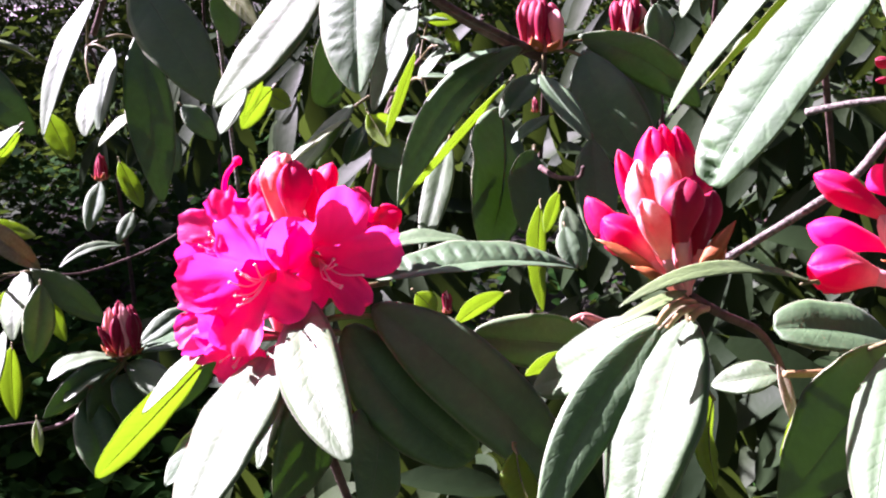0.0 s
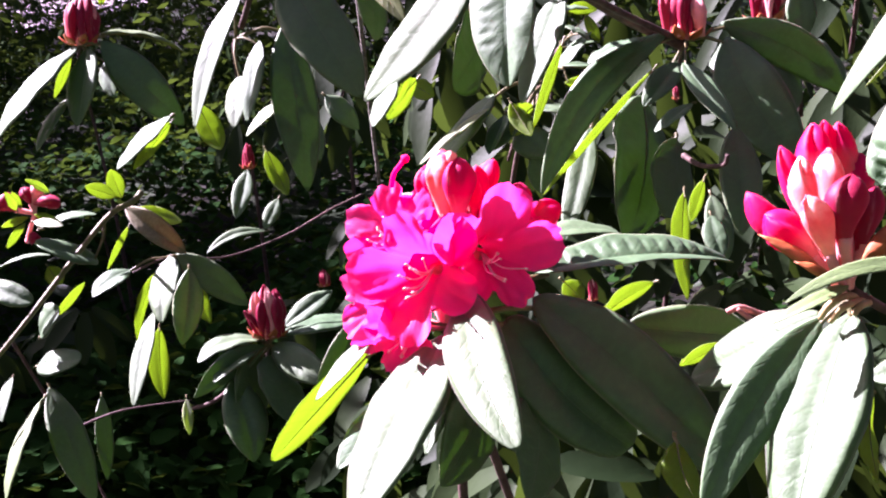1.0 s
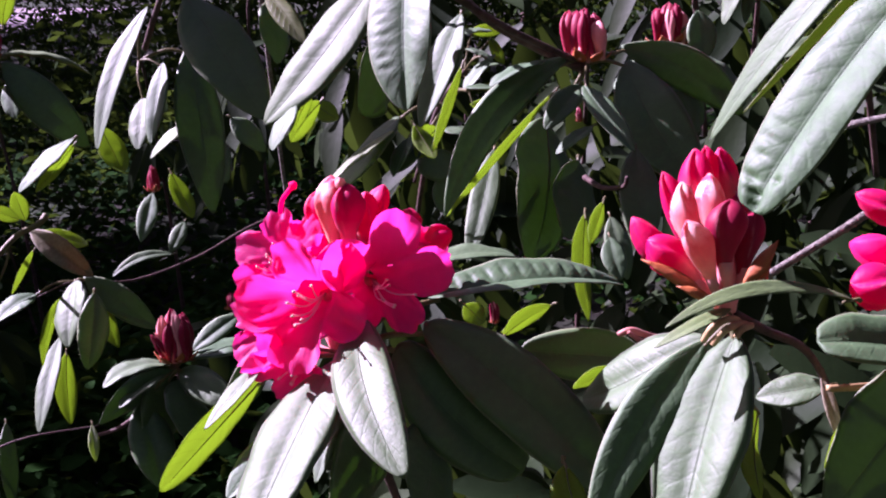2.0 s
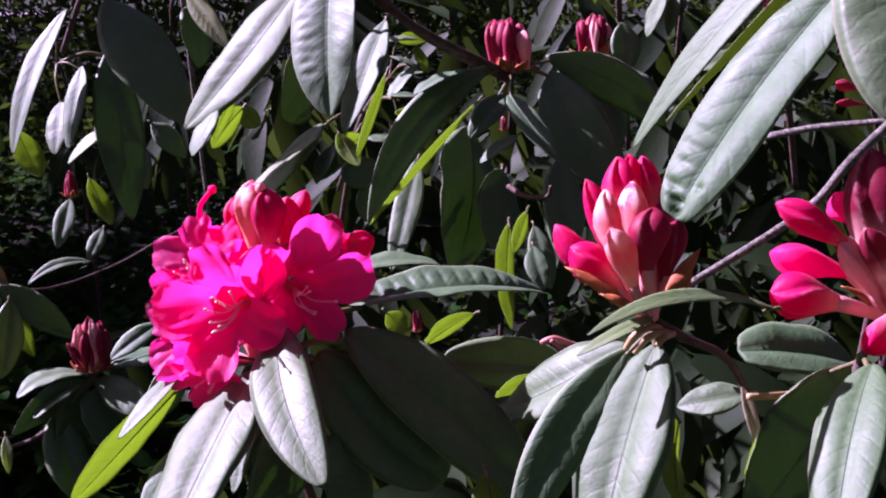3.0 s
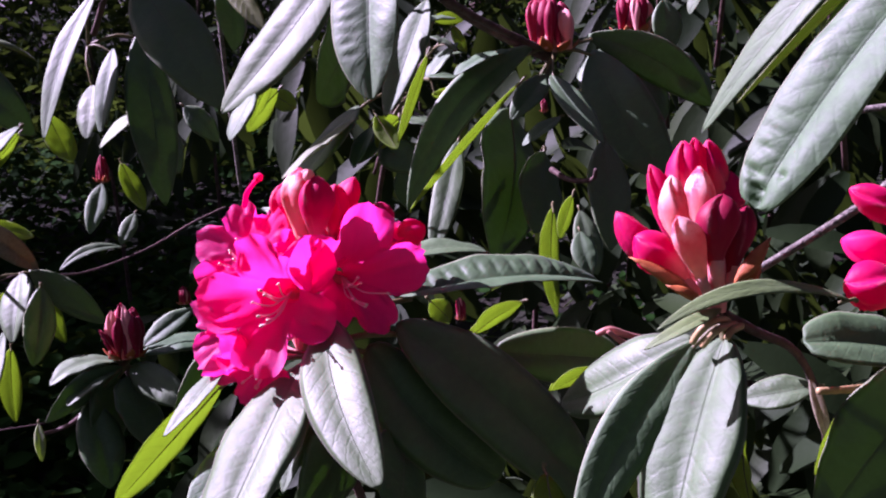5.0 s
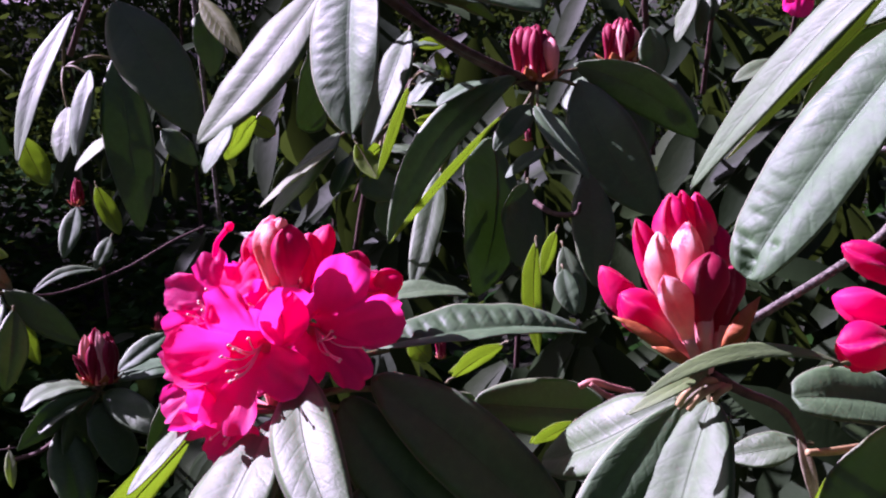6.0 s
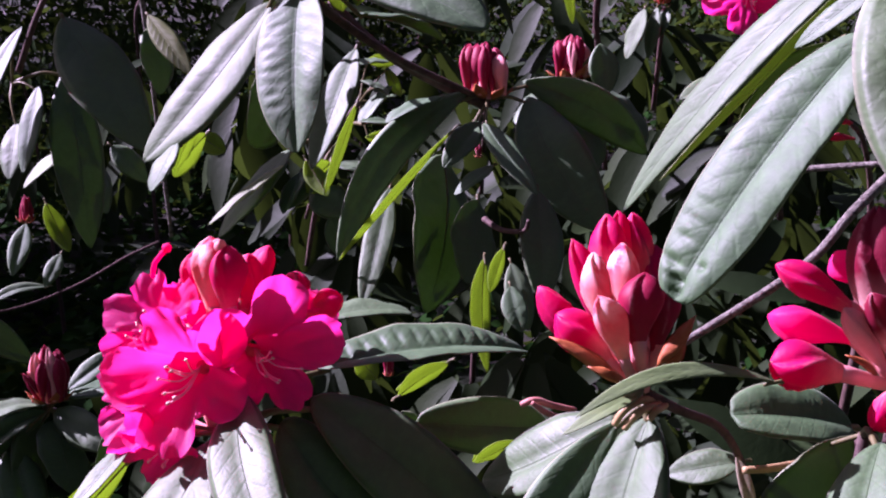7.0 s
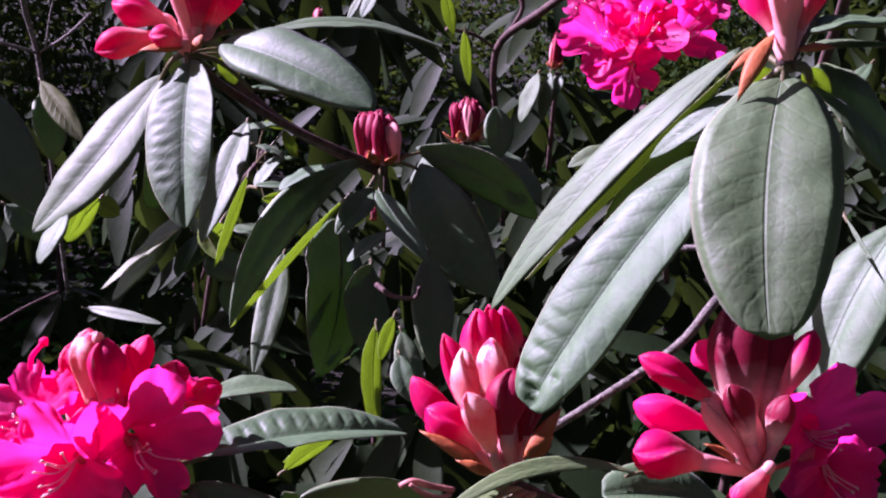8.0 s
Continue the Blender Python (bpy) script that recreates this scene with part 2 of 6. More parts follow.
def tube(bm, points, radii, sides=6, slot=0):
    """A tapered round stalk along a smooth line through the points."""
    pts = [Vector(p) for p in points]
    line, rad = [], []
    for i in range(len(pts) - 1):
        p0, p1, p2, p3 = pts[max(i - 1, 0)], pts[i], pts[i + 1], pts[min(i + 2, len(pts) - 1)]
        steps = 1 if len(pts) == 2 else 5
        for k in range(steps):
            s = k / steps
            line.append(0.5 * ((2 * p1) + (p2 - p0) * s + (2 * p0 - 5 * p1 + 4 * p2 - p3) * s * s + (3 * p1 - p0 - 3 * p2 + p3) * s**3))
            rad.append(radii[i] + (radii[i + 1] - radii[i]) * s)
    line.append(pts[-1])
    rad.append(radii[-1])
    uv = bm.loops.layers.uv.verify()
    rings, side = [], None
    for i, p in enumerate(line):
        d = (line[min(i + 1, len(line) - 1)] - line[max(i - 1, 0)]).normalized()
        side = d.orthogonal() if side is None else (side - d * side.dot(d))
        side.normalize()
        other = d.cross(side)
        rings.append([bm.verts.new(p + (side * math.cos(a) + other * math.sin(a)) * rad[i]) for a in (math.tau * k / sides for k in range(sides))])
    for i in range(len(rings) - 1):
        for k in range(sides):
            f = bm.faces.new((rings[i][k], rings[i][(k + 1) % sides], rings[i + 1][(k + 1) % sides], rings[i + 1][k]))
            f.material_index = slot
            for lp, (u, v) in zip(f.loops, ((k, i), (k + 1, i), (k + 1, i + 1), (k, i + 1))):
                lp[uv].uv = (u / sides, v / (len(rings) - 1))
    for ring, flip in ((rings[0], True), (rings[-1], False)):
        f = bm.faces.new(ring[::-1] if flip else ring)
        f.material_index = slot


def blade(bm, base, tip, width, normal, arch=0.0, cup=0.28, rows=40, cols=10, rnd=random, point=1.0, fold=None, dents=(), bow=None, twist=None):
    """A leaf blade with two skins, an arched midrib, rolled margins and quilted veins, and its stalk."""
    base, tip, normal = Vector(base), Vector(tip), Vector(normal)
    axis = tip - base
    length = axis.length
    d = axis / length
    n = (normal - d * normal.dot(d)).normalized()
    side = d.cross(n)
    uv = bm.loops.layers.uv.verify()
    seed = Vector((rnd.uniform(0, 90), rnd.uniform(0, 90), 0))
    if fold is None:
        fold = rnd.uniform(0.28, 0.44)
        if width > 0.04:
            fold, cup = fold + 0.16, cup + 0.16
    turned, sway = rnd.uniform(-0.25, 0.25), rnd.uniform(-0.04, 0.04)
    bow, twist = sway if bow is None else bow, turned if twist is None else twist
    thick, pairs = 0.0007, 9 + int(rnd.random() * 4)
    top, low = [], []
    for i in range(rows + 1):
        u = i / rows
        rise = math.sin(math.pi / 2 * min(1, u / 0.46)) ** (0.72 * min(1.0, point) ** 0.6)
        fall = math.sin(math.pi / 2 * min(1, (1 - u) / 0.52)) ** (0.70 * point)
        half = max(width * 0.02, width / 2 * rise * fall)
        spine = base + axis * u + n * (arch * length * 4 * u * (1 - u)) + side * (bow * length * 4 * u * (1 - u))
        dz = arch * 4 * (1 - 2 * u)
        nn = (n - d * dz).normalized()
        a = twist * (u - 0.3)
        ss = side * math.cos(a) + nn * math.sin(a)
        nl = nn * math.cos(a) - side * math.sin(a)
        ra, rb = [], []
        for j in range(cols + 1):
            v = 2 * j / cols - 1
            edge = noise.noise(seed + Vector((u * 5, v * 1.5, 0)))
            quilt = 0.007 * math.cos(math.tau * (u * pairs - abs(v) * 1.5)) * min(1, abs(v) * 2.5) * (1 - abs(v) * 0.6)
            if width > 0.03:
                quilt += 0.011 * noise.noise(seed + Vector((u * 13, v * 2.4, 4))) * min(1, abs(v) * 3)
            lift = -cup * v * v * half + fold * half * abs(v) ** 0.9 + quilt * half + 0.12 * edge * half * abs(v)
            for du, dv, ru, rv, deep in dents:
                lift -= deep * math.exp(-((u - du) * length / ru) ** 2 - ((v - dv) * half / rv) ** 2)
            p = spine + ss * (v * half * (1 - 0.08 * cup)) + nl * lift
            ra.append(bm.verts.new(p))
            rb.append(bm.verts.new(p - nl * thick) if 0 < j < cols and 0 < i < rows else ra[-1])
        top.append(ra)
        low.append(rb)
    for i in range(rows):
        for j in range(cols):
            q = ((i, j), (i, j + 1), (i + 1, j + 1), (i + 1, j))
            for tri in ((q[0], q[1], q[2]), (q[0], q[2], q[3])):
                for grid, order, slot in ((top, tri, 0), (low, tri[::-1], 1)):
                    if slot and all(grid[a][b] is top[a][b] for a, b in order):
                        continue
                    f = bm.faces.new([grid[a][b] for a, b in order])
                    f.material_index = slot
                    for lp, (a, b) in zip(f.loops, order):
                        lp[uv].uv = (b / cols, a / rows)
    # the midrib stands out below
    pts = [base + axis * u + n * (arch * length * 4 * u * (1 - u)) + side * (bow * length * 4 * u * (1 - u)) - n * thick * 1.6 for u in (0.02, 0.3, 0.6, 0.92)]
    tube(bm, pts, (width * 0.022, width * 0.016, width * 0.01, width * 0.003), 5, 2)


SCARS = ((0.900, 0.55, 0.0022, 0.005, 0.0030), (0.940, 0.25, 0.0018, 0.004, 0.0040), (0.870, -0.35, 0.0018, 0.003, 0.0026), (0.975, 0.1, 0.003, 0.004, 0.0030), (0.82, 0.5, 0.002, 0.006, 0.0012), (0.76, 0.45, 0.002, 0.007, 0.0012), (0.70, 0.5, 0.002, 0.007, 0.001))
CREASES = tuple((0.22 + 0.066 * k, 0.5 + 0.06 * (k % 3), 0.0026, 0.0085 - 0.0008 * (k % 2), 0.0005 + 0.0002 * (k % 2)) for k in range(9))
RIDGES = tuple((0.14 + 0.075 * k, -0.45, 0.0018, 0.006, 0.0014) for k in range(10))
LEAVES = [LEAF_TOP, LEAF_UNDER, STALK]
YOUNG = [LEAF_THIN, LEAF_THIN_UNDER, STALK]
OLIVE = [LEAF_OLIVE, LEAF_UNDER, STALK]
DRY = [LEAF_DRY, LEAF_DRY, BRACT]


def branch(at, label, category="branch"):
    """A shoot of the shrub: an empty at its node, which holds stem, leaves and flowers."""
    ob = new("rhododendron_branch")
    ob.empty_display_size = 0.02
    ob.matrix_basis = Matrix.Translation(at)
    return tagged(ob, label, category, "rhododendron branches")


def leaf(owner, base, tip, width, normal, arch=0.05, mats=None, cup=0.28, stalk=True, point=1.0, label="", fold=None, dents=(), bow=None, twist=None):
    bm = bmesh.new()
    blade(bm, base, tip, width, normal, arch, cup, 110 if dents else 40, 26 if dents else 10, point=point, fold=fold, dents=dents, bow=bow, twist=twist)
    ob = part("leaf", bm, mats or LEAVES, owner, label)
    if stalk:
        base, axis = Vector(base), Vector(tip) - Vector(base)
        d = axis.normalized()
        n = (Vector(normal) - d * Vector(normal).dot(d)).normalized()
        node = owner.matrix_basis.translation
        if (node - base).length > 0.075:
            node = base - d * 0.005 - n * 0.002
        mid = (node + base) / 2 + n * (base - node).length * 0.12
        r = max(0.0011, min(0.0022, width * 0.045))
        bm = bmesh.new()
        tube(bm, (node, mid, base + axis * 0.06 - n * r), (r * 1.25, r, r * 0.8), 6)
        part("leaf_stalk", bm, STALK, ob)
    return ob


def stem(owner, points, radii, mat=None, name="stem"):
    bm = bmesh.new()
    tube(bm, points, radii, 8)
    return part(name, bm, mat or BARK, owner)


def bud_shape(bm, base, tip, width, ridges=3, turn=0.5, blunt=0.5, rows=16, sides=42):
    """A furled bud: a slim tube that swells towards a bluntly pointed tip of lapped petals."""
    base, tip = Vector(base), Vector(tip)
    d = (tip - base).normalized()
    a0 = d.orthogonal().normalized()
    b0 = d.cross(a0)
    ln = (tip - base).length
    seed = Vector((base.x * 900, base.z * 900, base.y * 900))
    bow = (a0 * noise.noise(seed) + b0 * noise.noise(seed + Vector((5, 0, 0)))) * ln * 0.10
    flat = 1 + 0.22 * noise.noise(seed + Vector((0, 7, 0)))
    phase = noise.noise(seed + Vector((0, 0, 9))) * 3
    peak = 0.60 + 0.1 * blunt
    uv = bm.loops.layers.uv.verify()
    rings, lapped = [], []
    for i in range(rows + 1):
        u = i / rows
        if u < peak:
            q = u / peak
            r = width / 2 * (0.34 + 0.66 * (q * q * (3 - 2 * q)))
        else:
            q = (u - peak) / (1 - peak)
            r = width / 2 * max(0.05, math.cos(math.pi / 2 * q) ** 0.62)
        lap = min(1, max(0, u - 0.28) * 3)
        ring, laps = [], []
        for k in range(sides):
            a = math.tau * k / sides
            saw = (a * ridges / math.tau + turn * u * u + phase) % 1.0
            laps.append(saw)
            ease = saw if saw < 0.88 else 0.88 * (1 - saw) / 0.12
            rr = r * (1 + 0.46 * lap * (ease - 0.42))
            push = ln * 0.05 * lap * u * (ease - 0.4)
            across = a0 * (math.cos(a) * flat) + b0 * (math.sin(a) / flat)
            ring.append(bm.verts.new(base + (tip - base) * u + d * push + bow * (4 * u * (1 - u)) + across * rr))
        rings.append(ring)
        lapped.append(laps)
    for i in range(rows):
        for k in range(sides):
            f = bm.faces.new((rings[i][k], rings[i][(k + 1) % sides], rings[i + 1][(k + 1) % sides], rings[i + 1][k]))
            start = lapped[i][k]
            for lp, (q, v) in zip(f.loops, ((k, i), (k + 1, i), (k + 1, i + 1), (k, i + 1))):
                at = lapped[v][q % sides]
                lp[uv].uv = (at + round(start - at), v / rows)
    bm.faces.new(rings[0][::-1])
    bm.faces.new(rings[-1])


def bud(owner, base, tip, width, mat=None, node=None, label=""):
    bm = bmesh.new()
    bud_shape(bm, base, tip, width, turn=random.uniform(0.2, 0.6))
    if node is not None:
        tube(bm, (node, base, Vector(base).lerp(Vector(tip), 0.15)), (0.0030, width * 0.19, width * 0.19), 9, 1)
    return part("bud", bm, [mat or PETAL_BUD, PEDICEL], owner, label)


def bract(owner, base, tip, width, normal):
    bm = bmesh.new()
    blade(bm, base, tip, width, normal, 0.12, 0.6, 8, 4, point=1.5)
    return part("bract", bm, [BRACT, BRACT, BRACT], owner, "dry orange-brown bud scale")


def flower(owner, centre, facing, radius, node, up=(0, 0, 1), seed=0, stamens=6, start=None):
    """An open five-lobed bell with ruffled lobes, its stalk, curved stamens and style."""
    rnd = random.Random(seed)
    c, f = Vector(centre), Vector(facing).normalized()
    a0 = (Vector(up) - f * Vector(up).dot(f)).normalized()
    b0 = f.cross(a0)
    bm = bmesh.new()
    uv = bm.loops.layers.uv.verify()
    depth = radius * 0.95
    rows, sides = 16, 90
    lob = [rnd.uniform(0.80, 1.14) for _ in range(5)]
    bend = [rnd.uniform(-0.18, 0.22) for _ in range(5)]
    off = rnd.uniform(0, 0.4)
    off = off if start is None else start
    rings = []
    for i in range(rows + 1):
        u = i / rows
        ring = []
        for k in range(sides):
            a = math.tau * k / sides
            w = (a / math.tau * 5 + off) % 5
            which, t = int(w), (w % 1.0) * 2 - 1
            reach = 1.0 - 0.43 * abs(t) ** 2.5
            cut = 1 if u < 0.42 else reach ** ((u - 0.42) / 0.58)
            flare = (0.10 + 0.30 * u ** 0.9 + 0.62 * max(0, u - 0.35) ** 1.25 / 0.65 ** 1.25)
            r = radius * flare * (1 + (lob[which] - 1) * u) * cut
            open_ = max(0, u - 0.5) / 0.5
            z = -depth * (1 - u ** 0.75) + radius * open_ * (bend[which] - 0.10 * abs(t) + 0.10 * (1 - reach))
            ruffle = noise.noise(Vector((math.cos(a) * 3.8 + seed, math.sin(a) * 3.8, u * 3.0)))
            z += radius * 0.27 * open_ * ruffle - radius * 0.10 * open_ * (1 - t * t) * 0.6
            crinkle = noise.noise(Vector((math.cos(a) * 9 + seed, math.sin(a) * 9, u * 6 + 3)))
            z += radius * 0.07 * open_ * crinkle
            r *= 1 + (0.06 * ruffle + 0.03 * crinkle) * open_
            ring.append(bm.verts.new(c + f * z + (a0 * math.cos(a) + b0 * math.sin(a)) * r))
        rings.append(ring)
    for i in range(rows):
        for k in range(sides):
            q = bm.faces.new((rings[i][k], rings[i][(k + 1) % sides], rings[i + 1][(k + 1) % sides], rings[i + 1][k]))
            for lp, (x, y) in zip(q.loops, ((k, i), (k + 1, i), (k + 1, i + 1), (k, i + 1))):
                lp[uv].uv = (x / sides * 5, y / rows)
    back = c - f * depth
    tube(bm, (node, (Vector(node) + back) / 2 - Vector((0, 0, 0.002)), back + f * radius * 0.1), (0.0016, 0.0016, radius * 0.12), 7, 1)
    ob = part("flower", bm, [PETAL, PEDICEL], owner)
    for s in range(stamens):
        bm = bmesh.new()
        a = rnd.uniform(0, math.tau)
        sp = (a0 * math.cos(a) + b0 * math.sin(a)) * radius * rnd.uniform(0.12, 0.34) - a0 * radius * 0.12
        e = c + f * radius * rnd.uniform(-0.05, 0.22) + sp
        tube(bm, (back + f * depth * 0.2, c - f * depth * 0.4 + sp * 0.5 - a0 * radius * 0.12, e), (0.0005, 0.00045, 0.00035), 5)
        tube(bm, (e - f * 0.0008, e + f * 0.0014), (0.0008, 0.0006), 6, 1)
        part("stamen", bm, [STAMEN, ANTHER], owner)
    return ob


def style(owner, points):
    """A curved style with a knobbed stigma, left standing after its bell has fallen."""
    bm = bmesh.new()
    tube(bm, points, (0.0016, 0.0015, 0.0014, 0.0016), 7)
    end, back = Vector(points[-1]), Vector(points[-2])
    d = (end - back).normalized()
    tube(bm, (end - d * 0.002, end, end + d * 0.0026), (0.0016, 0.0029, 0.0014), 8)
    return part("style", bm, [PETAL], owner, "curved pink style with a knobbed tip")


def truss(owner, at, top, radius=0.006):
    """The head of a shoot: a short pale axis that carries flowers and buds."""
    bm = bmesh.new()
    tube(bm, (at, Vector(at).lerp(Vector(top), 0.5), top), (radius * 0.45, radius * 0.8, radius * 0.4), 8)
    return part("flower_truss", bm, [PEDICEL], owner)


def closed_truss(owner, base, tip, width, count=27, seed=0):
    """A tight upright head of furled buds round an axis."""
    rnd = random.Random(seed)
    base, tip = Vector(base), Vector(tip)
    d = tip - base
    ln = d.length
    d /= ln
    a0 = d.orthogonal().normalized()
    b0 = d.cross(a0)
    head = truss(owner, base, base + d * ln * 0.5, width * 0.16)
    for k in range(count):
        ringed = k < count * 0.6
        a = math.tau * k / (count * 0.6) + (0 if ringed else 0.4) + rnd.uniform(-0.3, 0.3)
        out = a0 * math.cos(a) + b0 * math.sin(a)
        spread = (rnd.uniform(0.30, 0.46) if ringed else 0.14) * width
        hi = ln * (rnd.uniform(0.66, 0.95) if ringed else rnd.uniform(0.86, 1.0))
        b = base + d * ln * (0.04 if ringed else 0.2) + out * spread * 0.62
        t = base + d * hi + out * spread * (rnd.uniform(0.15, 0.55) if ringed else 0.3)
        bm = bmesh.new()
        bud_shape(bm, b, t, width * rnd.uniform(0.15, 0.24), 3, rnd.uniform(-0.4, 0.6))
        pale = rnd.random() < 0.2
        part("bud", bm, [PEDICEL if pale else PETAL_TIGHT if rnd.random() < 0.25 else PETAL_DARK], head, "pale pink bud" if pale else "")
    for k in range(6):
        a = math.tau * k / 6 + 0.3
        out = a0 * math.cos(a) + b0 * math.sin(a)
        bract(head, base + out * width * 0.12, base + d * ln * rnd.uniform(0.15, 0.26) + out * width * rnd.uniform(0.36, 0.46), width * 0.22, out)
    return head


# ---------------------------------------------------------------- ground and distance
bm = bmesh.new()
bmesh.ops.create_grid(bm, x_segments=60, y_segments=60, size=1.0)
for v in bm.verts:
    r = v.co.length + 1e-6
    v.co *= 1.5 + 60 * r * r
    v.co.z = 0.05 * noise.noise(v.co * 0.8)
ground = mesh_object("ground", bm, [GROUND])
tagged(ground, "leaf litter and soil under the shrubs, darkened for shade", "ground", kind="structure")


def small_leaf(verts, faces, at, d, n, length, width, rows=5):
    """A cheap elliptic leaf, folded along its midrib and drooping at the tip."""
    s = d.cross(n).normalized()
    k = len(verts)
    for i in range(rows + 1):
        u = i / rows
        h = width / 2 * (math.sin(math.pi * (0.04 + 0.94 * u)) ** 0.6)
        c = at + d * (length * u) - n * (length * 0.16 * u * u)
        verts += [c + s * h + n * h * 0.22, c, c - s * h + n * h * 0.22]
    for i in range(rows):
        a = k + 3 * i
        faces += [(a, a + 1, a + 4, a + 3), (a + 1, a + 2, a + 5, a + 4)]


def stuff(name, verts, faces, mat, label, category):
    me = bpy.data.meshes.new(name)
    me.from_pydata([tuple(v) for v in verts], [], faces)
    me.materials.append(mat)
    for p in me.polygons:
        p.use_smooth = True
    return tagged(new(name, me), label, category, kind="stuff")


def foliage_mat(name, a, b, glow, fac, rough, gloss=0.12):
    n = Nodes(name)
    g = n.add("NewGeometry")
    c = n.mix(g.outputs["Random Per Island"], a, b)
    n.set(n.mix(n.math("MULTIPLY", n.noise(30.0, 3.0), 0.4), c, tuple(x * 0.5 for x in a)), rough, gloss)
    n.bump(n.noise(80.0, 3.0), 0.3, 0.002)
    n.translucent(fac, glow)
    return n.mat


# Same shrub's leaves, with the deep inner shade put into a darker green.
INNER_SHADED = foliage_mat("shaded_inner_leaves", (0.006, 0.016, 0.004), (0.020, 0.036, 0.011), (0.20, 0.34, 0.04), 0.06, 0.55, 0.08)
# Ivy green lowered almost to black, so the ground's shade is in the colour.
IVY = foliage_mat("shaded_ivy_leaves", (0.003, 0.017, 0.002), (0.010, 0.040, 0.005), (0.2, 0.35, 0.04), 0.07, 0.85, 0.03)
# Crown and far shrub green darkened to carry the background's shade.
CROWN = foliage_mat("shade_dark_leaves", (0.010, 0.026, 0.006), (0.026, 0.052, 0.013), (0.15, 0.25, 0.03), 0.10, 0.85, 0.03)


def rnd_dir(rnd):
    while True:
        v = Vector((rnd.uniform(-1, 1), rnd.uniform(-1, 1), rnd.uniform(-1, 1)))
        if 0.1 < v.length < 1:
            return v.normalized()


def front(x, y, z):
    """How far the shrub's inner leaf mass reaches towards the lawn side, over the plan."""
    low = 1.0 + min(1, max(0, ((z - 1.2) / y + 0.34) / 0.20)) * 0.75
    return low + min(1, max(0, (-x / y - 0.10) / 0.13)) * max(0, 2.35 - low)


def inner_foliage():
    """Whorls of leaves in the depth of the shrub, their colour darkened for shade."""
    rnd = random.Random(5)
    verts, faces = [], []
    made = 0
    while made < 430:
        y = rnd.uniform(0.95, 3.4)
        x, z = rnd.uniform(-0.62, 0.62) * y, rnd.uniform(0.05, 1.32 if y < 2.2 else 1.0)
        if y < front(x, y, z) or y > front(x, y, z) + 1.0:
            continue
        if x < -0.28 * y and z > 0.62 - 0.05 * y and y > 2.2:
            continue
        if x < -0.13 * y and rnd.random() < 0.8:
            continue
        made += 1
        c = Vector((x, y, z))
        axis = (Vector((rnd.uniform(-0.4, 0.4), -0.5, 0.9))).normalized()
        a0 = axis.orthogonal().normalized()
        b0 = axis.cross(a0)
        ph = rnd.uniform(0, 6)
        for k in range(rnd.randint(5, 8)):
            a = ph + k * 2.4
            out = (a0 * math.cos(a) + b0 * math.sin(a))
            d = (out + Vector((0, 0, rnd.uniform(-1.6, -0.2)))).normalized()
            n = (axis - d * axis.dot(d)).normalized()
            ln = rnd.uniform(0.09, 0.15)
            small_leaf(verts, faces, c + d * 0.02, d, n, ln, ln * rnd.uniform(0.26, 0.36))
    return stuff("inner_foliage", verts, faces, INNER_SHADED, "dense inner leaves of the rhododendron shrubs, green darkened for shade", "foliage")


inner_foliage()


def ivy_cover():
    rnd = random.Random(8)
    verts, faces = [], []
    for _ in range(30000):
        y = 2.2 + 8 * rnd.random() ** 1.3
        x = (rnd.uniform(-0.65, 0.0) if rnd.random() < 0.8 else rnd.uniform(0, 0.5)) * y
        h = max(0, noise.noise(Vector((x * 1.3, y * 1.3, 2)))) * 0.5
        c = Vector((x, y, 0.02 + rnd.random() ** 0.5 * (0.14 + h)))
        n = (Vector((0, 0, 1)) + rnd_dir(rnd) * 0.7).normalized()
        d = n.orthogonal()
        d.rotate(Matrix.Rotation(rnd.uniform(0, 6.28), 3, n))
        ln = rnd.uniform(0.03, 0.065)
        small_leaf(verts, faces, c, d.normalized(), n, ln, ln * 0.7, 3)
    return stuff("ground_ivy", verts, faces, IVY, "low ivy and weeds covering the ground, green darkened for shade", "ground cover")


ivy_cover()


